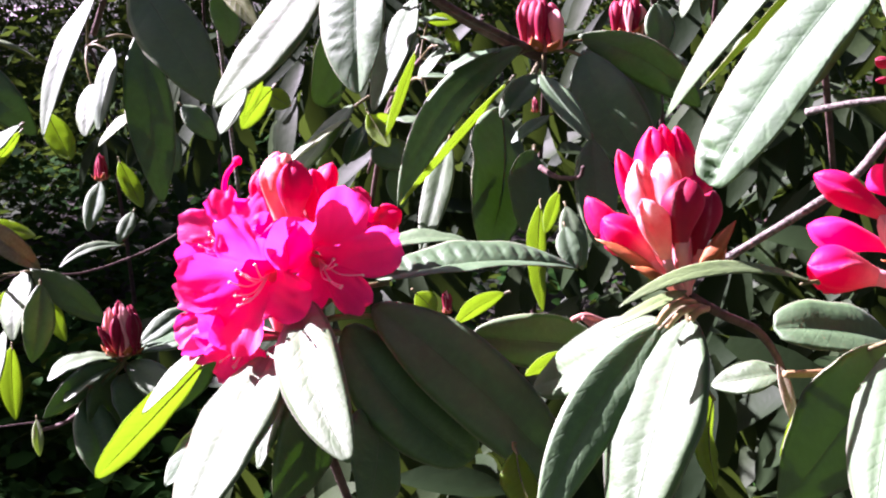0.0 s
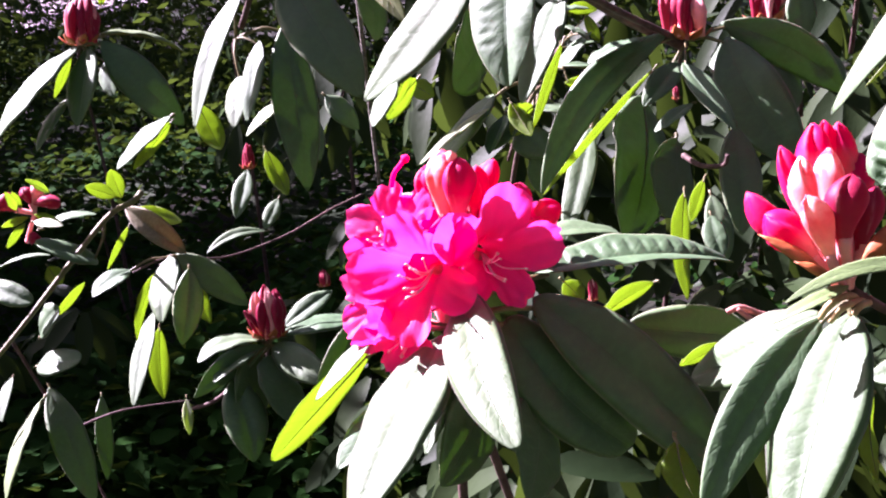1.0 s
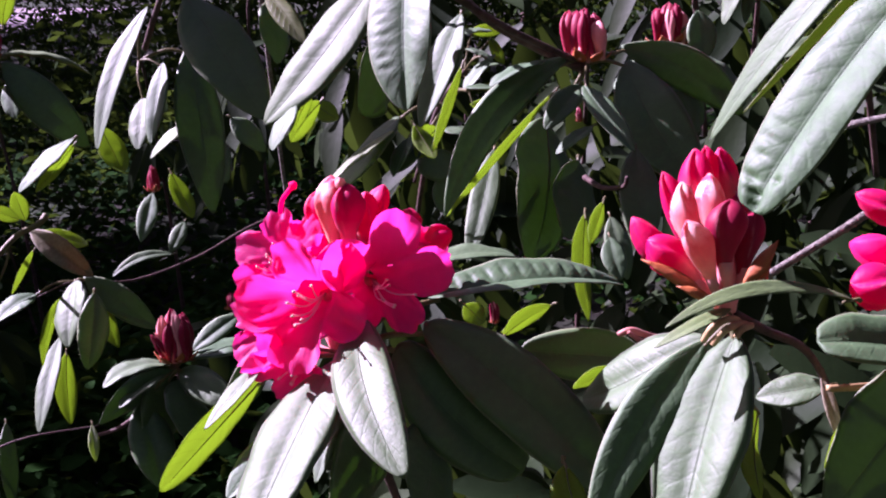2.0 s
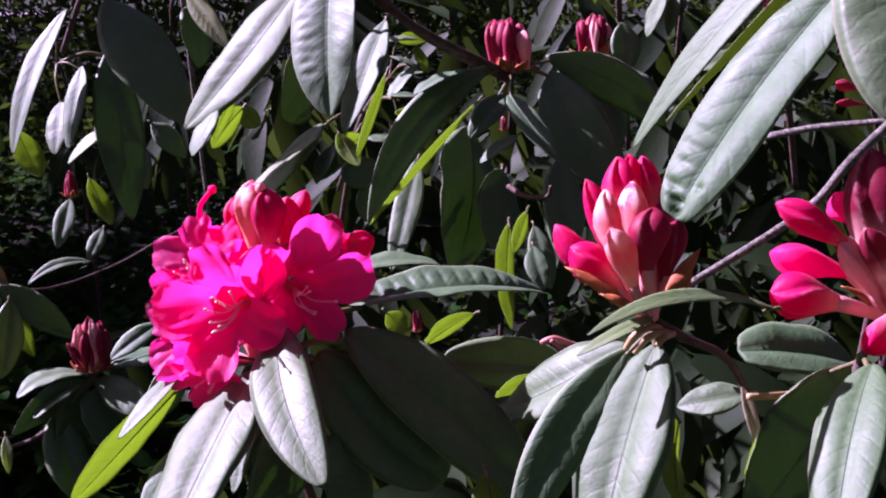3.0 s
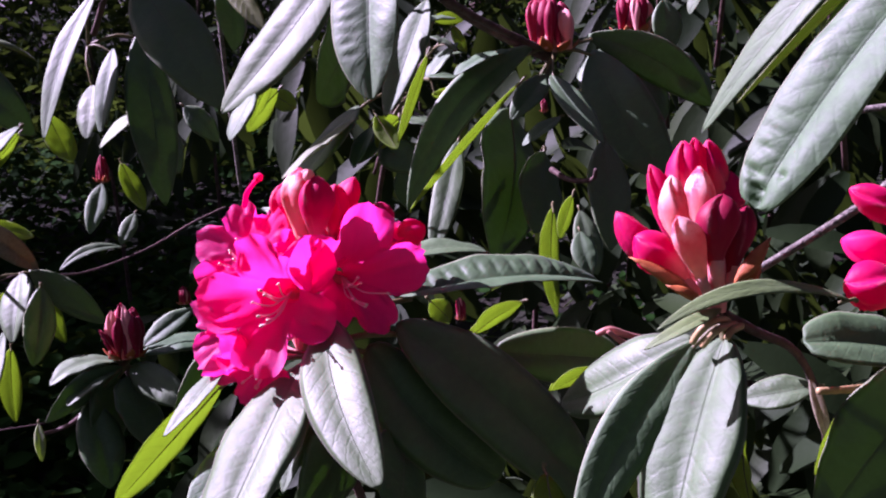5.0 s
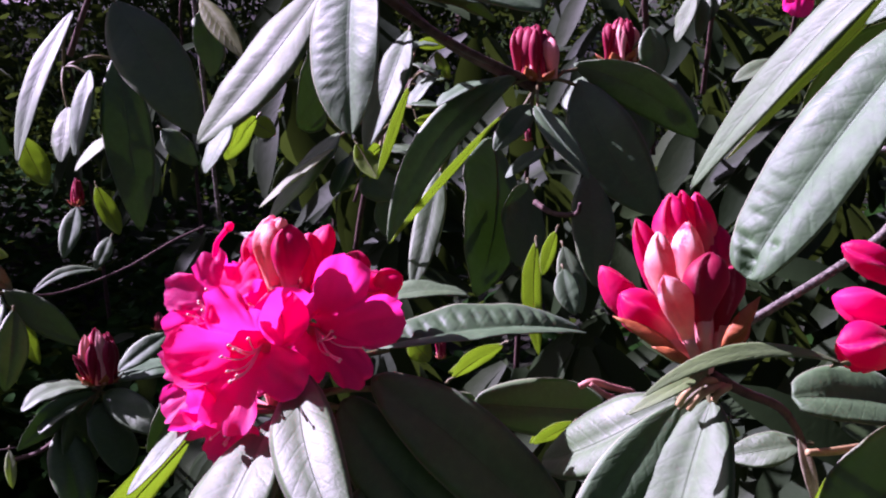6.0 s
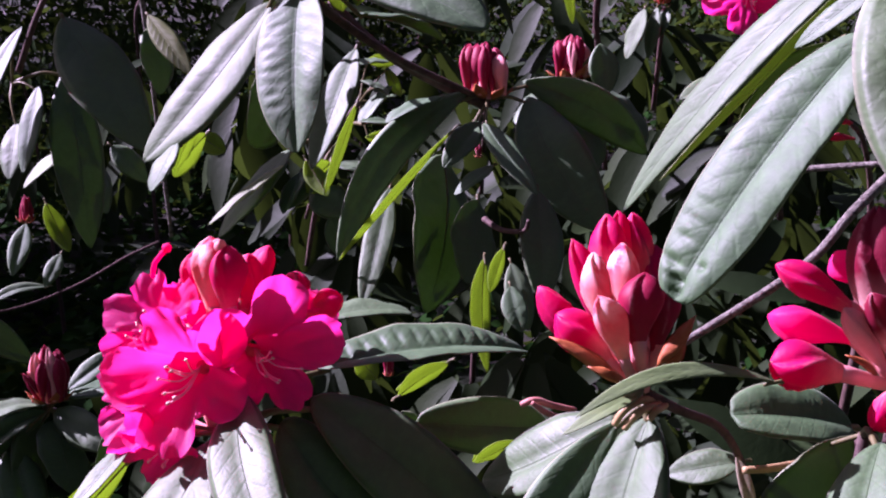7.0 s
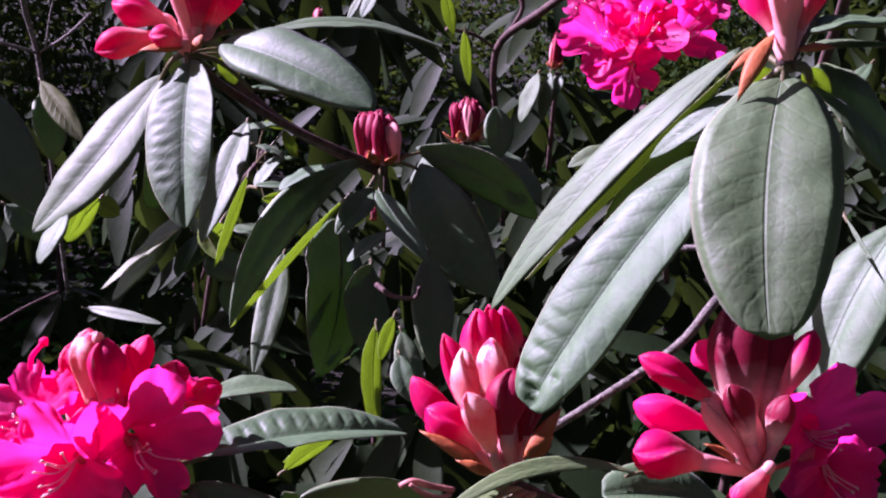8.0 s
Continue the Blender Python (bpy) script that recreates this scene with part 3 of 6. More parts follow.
def added_shade_tree(at, height, spread, seed):
    """An unseen evergreen added for shade beside the shrubs: forked trunk and a crown of leaf clumps."""
    rnd = random.Random(seed)
    base = Vector(at)
    tree = new("tree")
    tree.matrix_basis = Matrix.Translation(base)
    tagged(tree, "broad evergreen tree added out of view to cast shade and block sky light", "tree", "shade trees")
    bm = bmesh.new()
    top = base + Vector((0.3, 0.2, height))
    tube(bm, (base - Vector((0, 0, 0.1)), base + Vector((0.1, 0, height * 0.4)), top), (0.22, 0.17, 0.06), 10)
    tips = []
    for k in range(9):
        a = k * 2.4
        s = base.lerp(top, rnd.uniform(0.35, 0.85))
        e = base + Vector((math.cos(a) * spread * rnd.uniform(0.5, 0.9), math.sin(a) * spread * rnd.uniform(0.5, 0.9), height * rnd.uniform(0.7, 1.1)))
        tube(bm, (s, s.lerp(e, 0.5) + Vector((0, 0, 0.2)), e), (0.08, 0.05, 0.015), 6)
        tips.append(e)
    part("trunk", bm, BARK, tree)
    verts, faces = [], []
    for k in range(95):
        a, r = rnd.uniform(0, 6.28), spread * math.sqrt(rnd.random())
        c = base + Vector((math.cos(a) * r, math.sin(a) * r, height * (0.85 + rnd.uniform(-0.2, 0.28) * (1.2 - r / spread))))
        for _ in range(110):
            p = c + rnd_dir(rnd) * rnd.uniform(0.1, 0.75)
            d = rnd_dir(rnd)
            n = d.orthogonal().normalized()
            ln = rnd.uniform(0.16, 0.3)
            small_leaf(verts, faces, p, d, n, ln, ln * 0.6, 2)
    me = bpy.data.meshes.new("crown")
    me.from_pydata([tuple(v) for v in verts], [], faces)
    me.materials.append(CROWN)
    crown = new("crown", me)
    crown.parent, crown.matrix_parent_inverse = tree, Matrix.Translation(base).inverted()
    return tree


# Trees added out of view to shade the background and close off the sky.
added_shade_tree((-7.6, 9.6, 0), 5.6, 4.2, 1)
added_shade_tree((-8.5, 16.0, 0), 6.5, 4.6, 2)
added_shade_tree((6.8, 9.5, 0), 5.4, 4.4, 3)
added_shade_tree((6.2, 1.5, 0), 5.2, 3.8, 4)
added_shade_tree((4.2, -5.0, 0), 5.8, 4.2, 5)
added_shade_tree((0.5, 13.5, 0), 8.5, 4.6, 7)
added_shade_tree((-9.5, -5.5, 0), 6.0, 3.6, 8)
# Added behind the camera to dim the sky light on shaded leaves.
added_shade_tree((-2.2, -6.5, 0), 6.2, 4.4, 9)
added_shade_tree((1.5, -11.0, 0), 8.5, 5.0, 10)


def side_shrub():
    """A tall unseen laurel added at the side of the bed for shade: a few stems and a dense crown."""
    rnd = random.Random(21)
    # Stands outside the view, where it blocks sun from the left background.
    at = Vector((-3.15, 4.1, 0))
    shrub = new("added_laurel_shrub")
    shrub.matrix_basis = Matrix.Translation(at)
    tagged(shrub, "tall dense laurel shrub added out of view to shade the bed", "shrub")
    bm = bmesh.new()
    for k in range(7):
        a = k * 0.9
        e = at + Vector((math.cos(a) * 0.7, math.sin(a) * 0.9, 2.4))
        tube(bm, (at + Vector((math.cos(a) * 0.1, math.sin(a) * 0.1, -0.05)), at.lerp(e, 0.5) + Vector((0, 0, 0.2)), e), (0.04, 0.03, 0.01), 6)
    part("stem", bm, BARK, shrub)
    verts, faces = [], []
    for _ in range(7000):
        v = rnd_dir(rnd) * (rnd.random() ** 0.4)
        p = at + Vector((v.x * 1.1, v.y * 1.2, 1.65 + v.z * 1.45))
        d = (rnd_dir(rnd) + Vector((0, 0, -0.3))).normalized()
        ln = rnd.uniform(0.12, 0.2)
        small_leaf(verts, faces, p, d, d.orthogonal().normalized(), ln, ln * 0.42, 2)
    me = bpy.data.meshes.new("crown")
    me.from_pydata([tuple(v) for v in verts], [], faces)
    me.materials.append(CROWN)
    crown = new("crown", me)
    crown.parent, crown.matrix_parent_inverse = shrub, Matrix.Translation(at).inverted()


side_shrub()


GRAVEL = bark("gravel", (0.13, 0.105, 0.11), (0.24, 0.20, 0.205), 0.9)
bm = bmesh.new()
bmesh.ops.create_grid(bm, x_segments=24, y_segments=6, size=1.0)
for v in bm.verts:
    v.co = Vector((v.co.x * 14 - 19.5, 16 + v.co.y * 4 + 0.6 * math.sin(v.co.x * 4), 0.06 + 0.01 * noise.noise(v.co * 9)))
tagged(mesh_object("path", bm, [GRAVEL]), "pale pinkish gravel path in sunlight beyond the shrubs", "path", kind="structure")


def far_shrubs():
    """Low shrubs across the back of the bed, with gaps, their colour darkened for shade."""
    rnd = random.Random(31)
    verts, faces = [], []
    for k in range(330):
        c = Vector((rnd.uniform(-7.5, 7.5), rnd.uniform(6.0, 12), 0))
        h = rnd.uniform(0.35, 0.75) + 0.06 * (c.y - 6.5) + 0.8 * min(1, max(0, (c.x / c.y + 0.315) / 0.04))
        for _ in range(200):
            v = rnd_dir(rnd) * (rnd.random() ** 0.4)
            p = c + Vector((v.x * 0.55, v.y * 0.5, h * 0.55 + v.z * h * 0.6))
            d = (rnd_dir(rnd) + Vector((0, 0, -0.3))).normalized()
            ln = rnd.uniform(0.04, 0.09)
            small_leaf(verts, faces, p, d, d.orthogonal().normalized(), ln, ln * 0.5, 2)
    return stuff("far_shrubs", verts, faces, CROWN, "low shrubs behind the bed, green darkened for shade", "shrubs")


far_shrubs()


# ---------------------------------------------------------------- the shrub, shoot by shoot

b = branch((-0.0923, 0.723, 0.9674), "rhododendron branch with an open magenta flower head and drooping leaves")
stem(b, ((-0.0923, 0.723, 0.9674), (-0.0895, 0.793, 0.7074), (-0.083, 1.123, 0.3674), (-0.0716, 1.9, -0.03)), (0.003, 0.0035, 0.005, 0.008), name="woody_stem")
stem(b, ((-0.0923, 0.7226, 0.9658), (-0.0888, 0.7448, 0.9305), (-0.0705, 0.8033, 0.8344), (-0.0427, 0.8477, 0.7232)), (0.0040, 0.0035, 0.0031, 0.0026))
leaf(b, (-0.0841, 0.7220, 0.9908), (-0.0500, 0.6100, 0.9364), 0.0380, (-0.20, -0.72, 0.66), 0.06, point=0.85, bow=0.045, twist=0.0)
leaf(b, (-0.0987, 0.7150, 0.9657), (-0.1404, 0.6100, 0.8893), 0.0577, (-0.35, -0.22, 0.91), 0.05, bow=-0.044, twist=0.0)
leaf(b, (-0.0928, 0.7200, 0.9506), (-0.1066, 0.6700, 0.9059), 0.0185, (-0.40, -0.40, 0.82), 0.05, bow=-0.041, twist=0.0)
leaf(b, (-0.1482, 0.7400, 0.9458), (-0.2015, 0.6800, 0.8966), 0.0321, (-0.93, 0.37, 0.06), 0.05, mats=YOUNG, label="thin yellow-green leaf", point=0.7, bow=0.064, twist=0.0)
leaf(b, (-0.1443, 0.7350, 0.9605), (-0.1747, 0.6900, 0.9314), 0.0168, (-0.28, -0.22, 0.94), 0.06, bow=-0.083, twist=0.0)
leaf(b, (-0.0615, 0.7300, 0.9709), (0.0153, 0.7200, 0.8911), 0.0500, (0.42, -0.80, 0.42), 0.05, point=0.5, bow=0.092, twist=0.0)
leaf(b, (-0.0450, 0.7350, 0.9830), (0.0709, 0.7100, 0.8817), 0.0528, (0.38, -0.82, 0.42), 0.04, point=0.65, bow=-0.021, twist=0.0)
leaf(b, (-0.0441, 0.7588, 0.9921), (0.0829, 0.8162, 0.9835), 0.0483, (0.10, -0.09, 0.99), 0.09, dents=RIDGES, point=0.6, fold=0.55, bow=0.09, twist=0.0)
leaf(b, (-0.1116, 0.7428, 0.9201), (-0.1603, 0.6754, 0.8932), 0.0339, (-0.19, -0.24, 0.95), 0.05)
leaf(b, (-0.0763, 0.7241, 0.931), (-0.0985, 0.6723, 0.8855), 0.0649, (0.89, -0.45, 0.08), 0.06, cup=0.15, fold=0.10)
leaf(b, (-0.0421, 0.7218, 0.9245), (-0.0466, 0.6689, 0.8763), 0.0645, (0.88, -0.35, 0.31), 0.06, cup=0.15, fold=0.10)
h = truss(b, (-0.1003, 0.7327, 0.9642), (-0.0985, 0.7506, 1.0374), 0.006)
flower(h, (-0.1136, 0.6978, 1.01), (-0.28, -0.94, 0.16), 0.0425, (-0.1003, 0.7327, 0.9642), seed=1, stamens=8, start=0.11)
flower(h, (-0.0642, 0.7133, 1.014), (0.43, -0.9, 0.12), 0.0389, (-0.1003, 0.7327, 0.9642), seed=2, stamens=7, start=0.64)
flower(h, (-0.1385, 0.7380, 1.0303), (-0.40, -0.72, 0.57), 0.0330, (-0.1003, 0.7327, 0.9642), seed=3, stamens=5, start=0.25)
flower(h, (-0.0916, 0.7334, 1.0311), (0.03, -0.72, 0.7), 0.0242, (-0.1003, 0.7327, 0.9642), seed=4, stamens=3)
flower(h, (-0.1450, 0.7300, 0.9870), (-0.58, -0.70, 0.42), 0.0300, (-0.1003, 0.7327, 0.9642), seed=5, stamens=4)
flower(h, (-0.1270, 0.7072, 0.9640), (-0.35, -0.88, -0.25), 0.0270, (-0.1003, 0.7327, 0.9642), seed=6, stamens=6)
flower(h, (-0.0917, 0.7400, 0.9900), (0.08, -0.99, -0.11), 0.0270, (-0.1003, 0.7327, 0.9642), seed=7, stamens=3)
flower(h, (-0.0498, 0.7621, 1.0257), (0.6, -0.48, 0.64), 0.0230, (-0.1003, 0.7327, 0.9642), seed=8, stamens=2)
flower(h, (-0.0626, 0.7495, 1.0359), (0.3, -0.37, 0.88), 0.0219, (-0.1003, 0.7327, 0.9642), seed=9, stamens=2)
flower(h, (-0.1206, 0.7603, 1.0333), (-0.22, -0.44, 0.87), 0.0208, (-0.1003, 0.7327, 0.9642), seed=41, stamens=2)
bud(h, (-0.1091, 0.7536, 1.0278), (-0.1105, 0.7567, 1.0613), 0.0155, PETAL_BUD, (-0.1003, 0.7327, 0.9642), "crimson bud with a pale base")
bud(h, (-0.0983, 0.7332, 1.0294), (-0.099, 0.7382, 1.0741), 0.0190, PETAL_HALF, (-0.1003, 0.7327, 0.9642), "crimson bud with papery white scraps at the tip")
bud(h, (-0.089, 0.7281, 1.0307), (-0.0891, 0.7327, 1.0705), 0.0191, PETAL_BUD, (-0.1003, 0.7327, 0.9642), "crimson bud with a pale base")
bud(h, (-0.0833, 0.743, 1.0287), (-0.0793, 0.7461, 1.0627), 0.0160, PETAL_BUD, (-0.1003, 0.7327, 0.9642), "crimson bud with a pale base")
bud(h, (-0.0969, 0.7447, 1.0555), (-0.093, 0.7307, 1.0746), 0.0083, PEDICEL, (-0.1003, 0.7327, 0.9642), "pale salmon-pink bud")
bud(h, (-0.0747, 0.7542, 1.033), (-0.0698, 0.7616, 1.0638), 0.0141, PETAL_BUD, (-0.1003, 0.7327, 0.9642), "crimson bud with a pale base")
bud(h, (-0.0578, 0.753, 1.0297), (-0.0533, 0.7578, 1.0498), 0.0162, PETAL_BUD, (-0.1003, 0.7327, 0.9642), "crimson bud with a pale base")
bud(h, (-0.0498, 0.7613, 1.0223), (-0.0287, 0.7589, 1.0354), 0.0164, PETAL_BUD, (-0.1003, 0.7327, 0.9642), "crimson bud with a pale base")
style(h, ((-0.1304, 0.7350, 1.0533), (-0.1274, 0.7250, 1.0627), (-0.1230, 0.7200, 1.0689), (-0.1198, 0.7200, 1.0726)))
bract(h, (-0.0911, 0.7135, 0.9707), (-0.0888, 0.715, 0.998), 0.0070, (-0.02, -0.63, 0.77))

b = branch((0.1311, 0.6797, 0.9983), "rhododendron branch with a half-open crimson flower bud above long leaves")
stem(b, ((0.1311, 0.6797, 0.9983), (0.1272, 0.7497, 0.7383), (0.118, 1.0797, 0.3983), (0.0987, 1.9, -0.03)), (0.003, 0.0035, 0.005, 0.008), name="woody_stem")
stem(b, ((0.1327, 0.6812, 1.0045), (0.1534, 0.6928, 0.9907), (0.185, 0.7176, 0.9685), (0.2133, 0.7561, 0.9175), (0.244, 0.8157, 0.827)), (0.0030, 0.0027, 0.0025, 0.0022, 0.0020))
leaf(b, (0.1178, 0.6850, 0.9897), (0.0520, 0.7350, 0.9325), 0.0464, (-0.35, -0.50, 0.80), 0.06, bow=-0.106, twist=0.0)
leaf(b, (0.1177, 0.6800, 0.9893), (0.0482, 0.6200, 0.8938), 0.0323, (0.15, -0.75, 0.64), 0.06, bow=0.056, twist=0.0)
leaf(b, (0.1333, 0.6750, 0.9945), (0.0920, 0.6000, 0.8910), 0.0628, (-0.52, -0.29, 0.80), 0.05, bow=-0.015, twist=0.0)
leaf(b, (0.1303, 0.6772, 1.0091), (0.0831, 0.6396, 0.9984), 0.0129, (-0.11, -0.13, 0.99), 0.1, mats=OLIVE, bow=-0.12, twist=0.0)
stem(b, ((0.1381, 0.6850, 0.9994), (0.1277, 0.6720, 1.0040), (0.1181, 0.6640, 1.0018), (0.1142, 0.6680, 0.9926)), (0.0022, 0.0021, 0.0020, 0.0018), PETIOLE, name="leaf_stalk")
stem(b, ((0.1398, 0.6830, 0.9980), (0.1291, 0.6680, 1.0007), (0.1230, 0.6620, 0.9992), (0.1187, 0.6640, 0.9919)), (0.0022, 0.0021, 0.0020, 0.0018), PETIOLE, name="leaf_stalk")
stem(b, ((0.1436, 0.6850, 0.9964), (0.1357, 0.6720, 0.9981), (0.1320, 0.6680, 0.9947)), (0.0022, 0.0021, 0.0018), PETIOLE, name="leaf_stalk")
leaf(b, (0.1525, 0.7008, 0.9392), (0.146, 0.651, 0.9031), 0.0321, (-0.84, 0.39, -0.38), 0.05, mats=YOUNG, label="thin yellow-green leaf")
leaf(b, (0.0741, 0.7700, 0.9425), (0.0506, 0.7800, 0.9240), 0.0155, (-0.14, 0.86, 0.49), 0.05, mats=YOUNG, label="thin yellow-green leaf", bow=0.057, twist=0.0)
leaf(b, (0.038, 0.6765, 0.9145), (0.0495, 0.6487, 0.8858), 0.0270, (-0.51, 0.51, -0.7), 0.05, mats=YOUNG, label="thin yellow-green leaf")
stem(b, ((0.0802, 0.8000, 0.9534), (0.0884, 0.8000, 0.9566), (0.1009, 0.8050, 0.9512), (0.1159, 0.8100, 0.9462)), (0.0020, 0.0024, 0.0022, 0.0018), PINK_STALK, name="curled_stalk")
stem(b, ((0.0857, 0.7900, 0.9590), (0.0935, 0.7900, 0.9529), (0.1048, 0.8000, 0.9450), (0.1138, 0.8100, 0.9433)), (0.0014, 0.0020, 0.0020, 0.0016), PINK_STALK, name="curled_stalk")
h = truss(b, (0.1295, 0.6812, 1.0045), (0.1241, 0.6953, 1.0404), 0.011)
bud(h, (0.1180, 0.7050, 1.0119), (0.0798, 0.7200, 1.0514), 0.0168, PETAL_BUD, (0.1295, 0.6812, 1.0045), "crimson bud with a pale base")
bud(h, (0.1130, 0.6720, 1.0218), (0.0836, 0.6750, 1.0495), 0.0196, PETAL_BUD, (0.1295, 0.6812, 1.0045), "crimson bud with a pale base")
bud(h, (0.1181, 0.6620, 1.0253), (0.1015, 0.6580, 1.0635), 0.0156, PETAL_HALF, (0.1295, 0.6812, 1.0045), "salmon bud flushed crimson at the tip")
bud(h, (0.1187, 0.6900, 1.0190), (0.0938, 0.7000, 1.0815), 0.0152, PETAL_BUD, (0.1295, 0.6812, 1.0045), "crimson bud with a pale base")
bud(h, (0.1150, 0.6750, 1.0336), (0.1014, 0.6800, 1.0800), 0.0140, PETAL_HALF, (0.1295, 0.6812, 1.0045), "crimson bud with papery white scraps at the tip")
bud(h, (0.1223, 0.7000, 1.0362), (0.1130, 0.7120, 1.0925), 0.0197, PETAL_BUD, (0.1295, 0.6812, 1.0045), "crimson bud with a pale base")
bud(h, (0.1280, 0.7100, 1.0359), (0.1206, 0.7200, 1.0927), 0.0156, PETAL_BUD, (0.1295, 0.6812, 1.0045), "crimson bud with a pale base")
bud(h, (0.1346, 0.7120, 1.0353), (0.1288, 0.7220, 1.0913), 0.0167, PETAL_BUD, (0.1295, 0.6812, 1.0045), "crimson bud with a pale base")
bud(h, (0.1251, 0.6820, 1.0314), (0.1182, 0.6900, 1.0825), 0.0163, PETAL_HALF, (0.1295, 0.6812, 1.0045), "salmon bud flushed crimson at the tip")
bud(h, (0.1242, 0.6640, 1.0338), (0.1259, 0.6680, 1.0728), 0.0210, PETAL_DARK, (0.1295, 0.6812, 1.0045), "tight dark crimson bud")
bud(h, (0.1371, 0.6850, 1.0244), (0.1450, 0.6920, 1.0611), 0.0171, PETAL_DARK, (0.1295, 0.6812, 1.0045), "tight dark crimson bud")
bud(h, (0.1396, 0.7120, 1.0327), (0.1413, 0.7200, 1.0743), 0.0157, PETAL_BUD, (0.1295, 0.6812, 1.0045), "crimson bud with a pale base")
bract(h, (0.1151, 0.6642, 1.0178), (0.0783, 0.6654, 1.0408), 0.0100, (-0.02, -0.63, 0.77))
bract(h, (0.1183, 0.6591, 1.0183), (0.0967, 0.6567, 1.0279), 0.0077, (-0.02, -0.63, 0.77))
bract(h, (0.1346, 0.6701, 1.0225), (0.156, 0.6808, 1.0472), 0.0092, (-0.02, -0.63, 0.77))
bract(h, (0.1397, 0.6792, 1.0183), (0.1524, 0.6827, 1.0337), 0.0111, (-0.02, -0.63, 0.77))

b = branch((0.2722, 0.6961, 0.9965), "rhododendron branch with opening pink buds and pale flower stalks")
stem(b, ((0.2722, 0.6961, 0.9965), (0.264, 0.7661, 0.7365), (0.245, 1.0961, 0.3965), (0.1697, 1.9, -0.03)), (0.003, 0.0035, 0.005, 0.008), name="woody_stem")
stem(b, ((0.2722, 0.6968, 0.9996), (0.2895, 0.7101, 0.9734), (0.3153, 0.7375, 0.921), (0.3511, 0.7828, 0.8137)), (0.0050, 0.0044, 0.0038, 0.0033))
h = truss(b, (0.2738, 0.697, 1.0012), (0.2658, 0.7061, 1.0396), 0.012)
bud(h, (0.2481, 0.698, 1.0424), (0.2049, 0.7073, 1.0671), 0.0178, PETAL_BUD, (0.2738, 0.697, 1.0012), "crimson bud with a pale base")
bud(h, (0.2519, 0.7141, 1.0236), (0.2082, 0.7253, 1.0336), 0.0190, PETAL, (0.2738, 0.697, 1.0012), "magenta bud about to open")
bud(h, (0.2402, 0.6823, 1.0139), (0.1963, 0.6778, 1.0226), 0.0251, PETAL_BUD, (0.2738, 0.697, 1.0012), "crimson bud with a pale base")
bud(h, (0.27, 0.6699, 1.0168), (0.2448, 0.657, 0.9942), 0.0173, PETAL_BUD, (0.2738, 0.697, 1.0012), "crimson bud with a pale base")
bud(h, (0.2722, 0.7040, 1.0120), (0.2648, 0.7300, 1.0935), 0.0300, PETAL_TALL, (0.2738, 0.697, 1.0012), "crimson bud darkened for shade, with a pale salmon base")
bud(h, (0.2800, 0.7040, 1.0140), (0.2865, 0.7300, 1.0876), 0.0280, PETAL_TALL, (0.2738, 0.697, 1.0012), "crimson bud darkened for shade, with a pale salmon base")
bud(h, (0.2633, 0.7289, 1.049), (0.2487, 0.744, 1.065), 0.0179, PETAL, (0.2738, 0.697, 1.0012), "magenta bud about to open")
bud(h, (0.2847, 0.7045, 1.04), (0.3092, 0.7209, 1.0781), 0.0168, PETAL_BUD, (0.2738, 0.697, 1.0012), "crimson bud with a pale base")
bud(h, (0.2684, 0.6903, 1.0155), (0.2508, 0.6902, 1.0560), 0.0170, PETAL_TALL, (0.2738, 0.697, 1.0012), "crimson bud darkened for shade, with a pale salmon base")
bud(h, (0.2622, 0.6902, 1.0123), (0.2387, 0.694, 1.0468), 0.0135, PEDICEL, (0.2738, 0.697, 1.0012), "pale salmon-pink bud")
bud(h, (0.2777, 0.6896, 1.0157), (0.287, 0.6948, 1.0480), 0.0150, PETAL_TALL, (0.2738, 0.697, 1.0012), "crimson bud darkened for shade, with a pale salmon base")
flower(h, (0.3205, 0.7000, 1.0237), (0.32, -0.93, 0.15), 0.0420, (0.2738, 0.697, 1.0012), seed=11, stamens=6, start=0.55)
flower(h, (0.3217, 0.6850, 1.0012), (0.3, -0.9, -0.3), 0.0320, (0.2738, 0.697, 1.0012), seed=12, stamens=4)
flower(h, (0.299, 0.7218, 1.0307), (0.37, -0.7, 0.61), 0.0195, (0.2738, 0.697, 1.0012), seed=13, stamens=6)
bract(h, (0.2591, 0.6898, 1.0092), (0.2371, 0.6848, 1.0244), 0.0065, (-0.07, -0.65, 0.76))

b = branch((0.2525, 0.6878, 0.9785), "rhododendron branch with broad drooping leaves beneath pink buds")
stem(b, ((0.2525, 0.6878, 0.9785), (0.2449, 0.7578, 0.7185), (0.2272, 1.0878, 0.3785), (0.1626, 1.9, -0.03)), (0.003, 0.0035, 0.005, 0.008), name="woody_stem")
stem(b, ((0.2593, 0.7059, 0.9688), (0.266, 0.7346, 0.9182), (0.2752, 0.76, 0.8126)), (0.0040, 0.0033, 0.0026))
leaf(b, (0.1920, 0.6550, 1.0202), (0.0840, 0.6050, 1.0209), 0.0110, (-0.10, -0.50, 0.86), 0.08, mats=OLIVE, cup=0.12, fold=0.08, bow=0.078, twist=0.0)
leaf(b, (0.2860, 0.7900, 0.9423), (0.2049, 0.7750, 0.9560), 0.0470, (0.20, -0.50, 0.84), 0.05, point=0.45, bow=0.01, twist=0.0)
stem(b, ((0.2715, 0.9761, 1.0645), (0.3048, 0.9574, 1.0748), (0.358, 0.9278, 1.0847)), (0.0030, 0.0025, 0.0020), BARK_GREY)
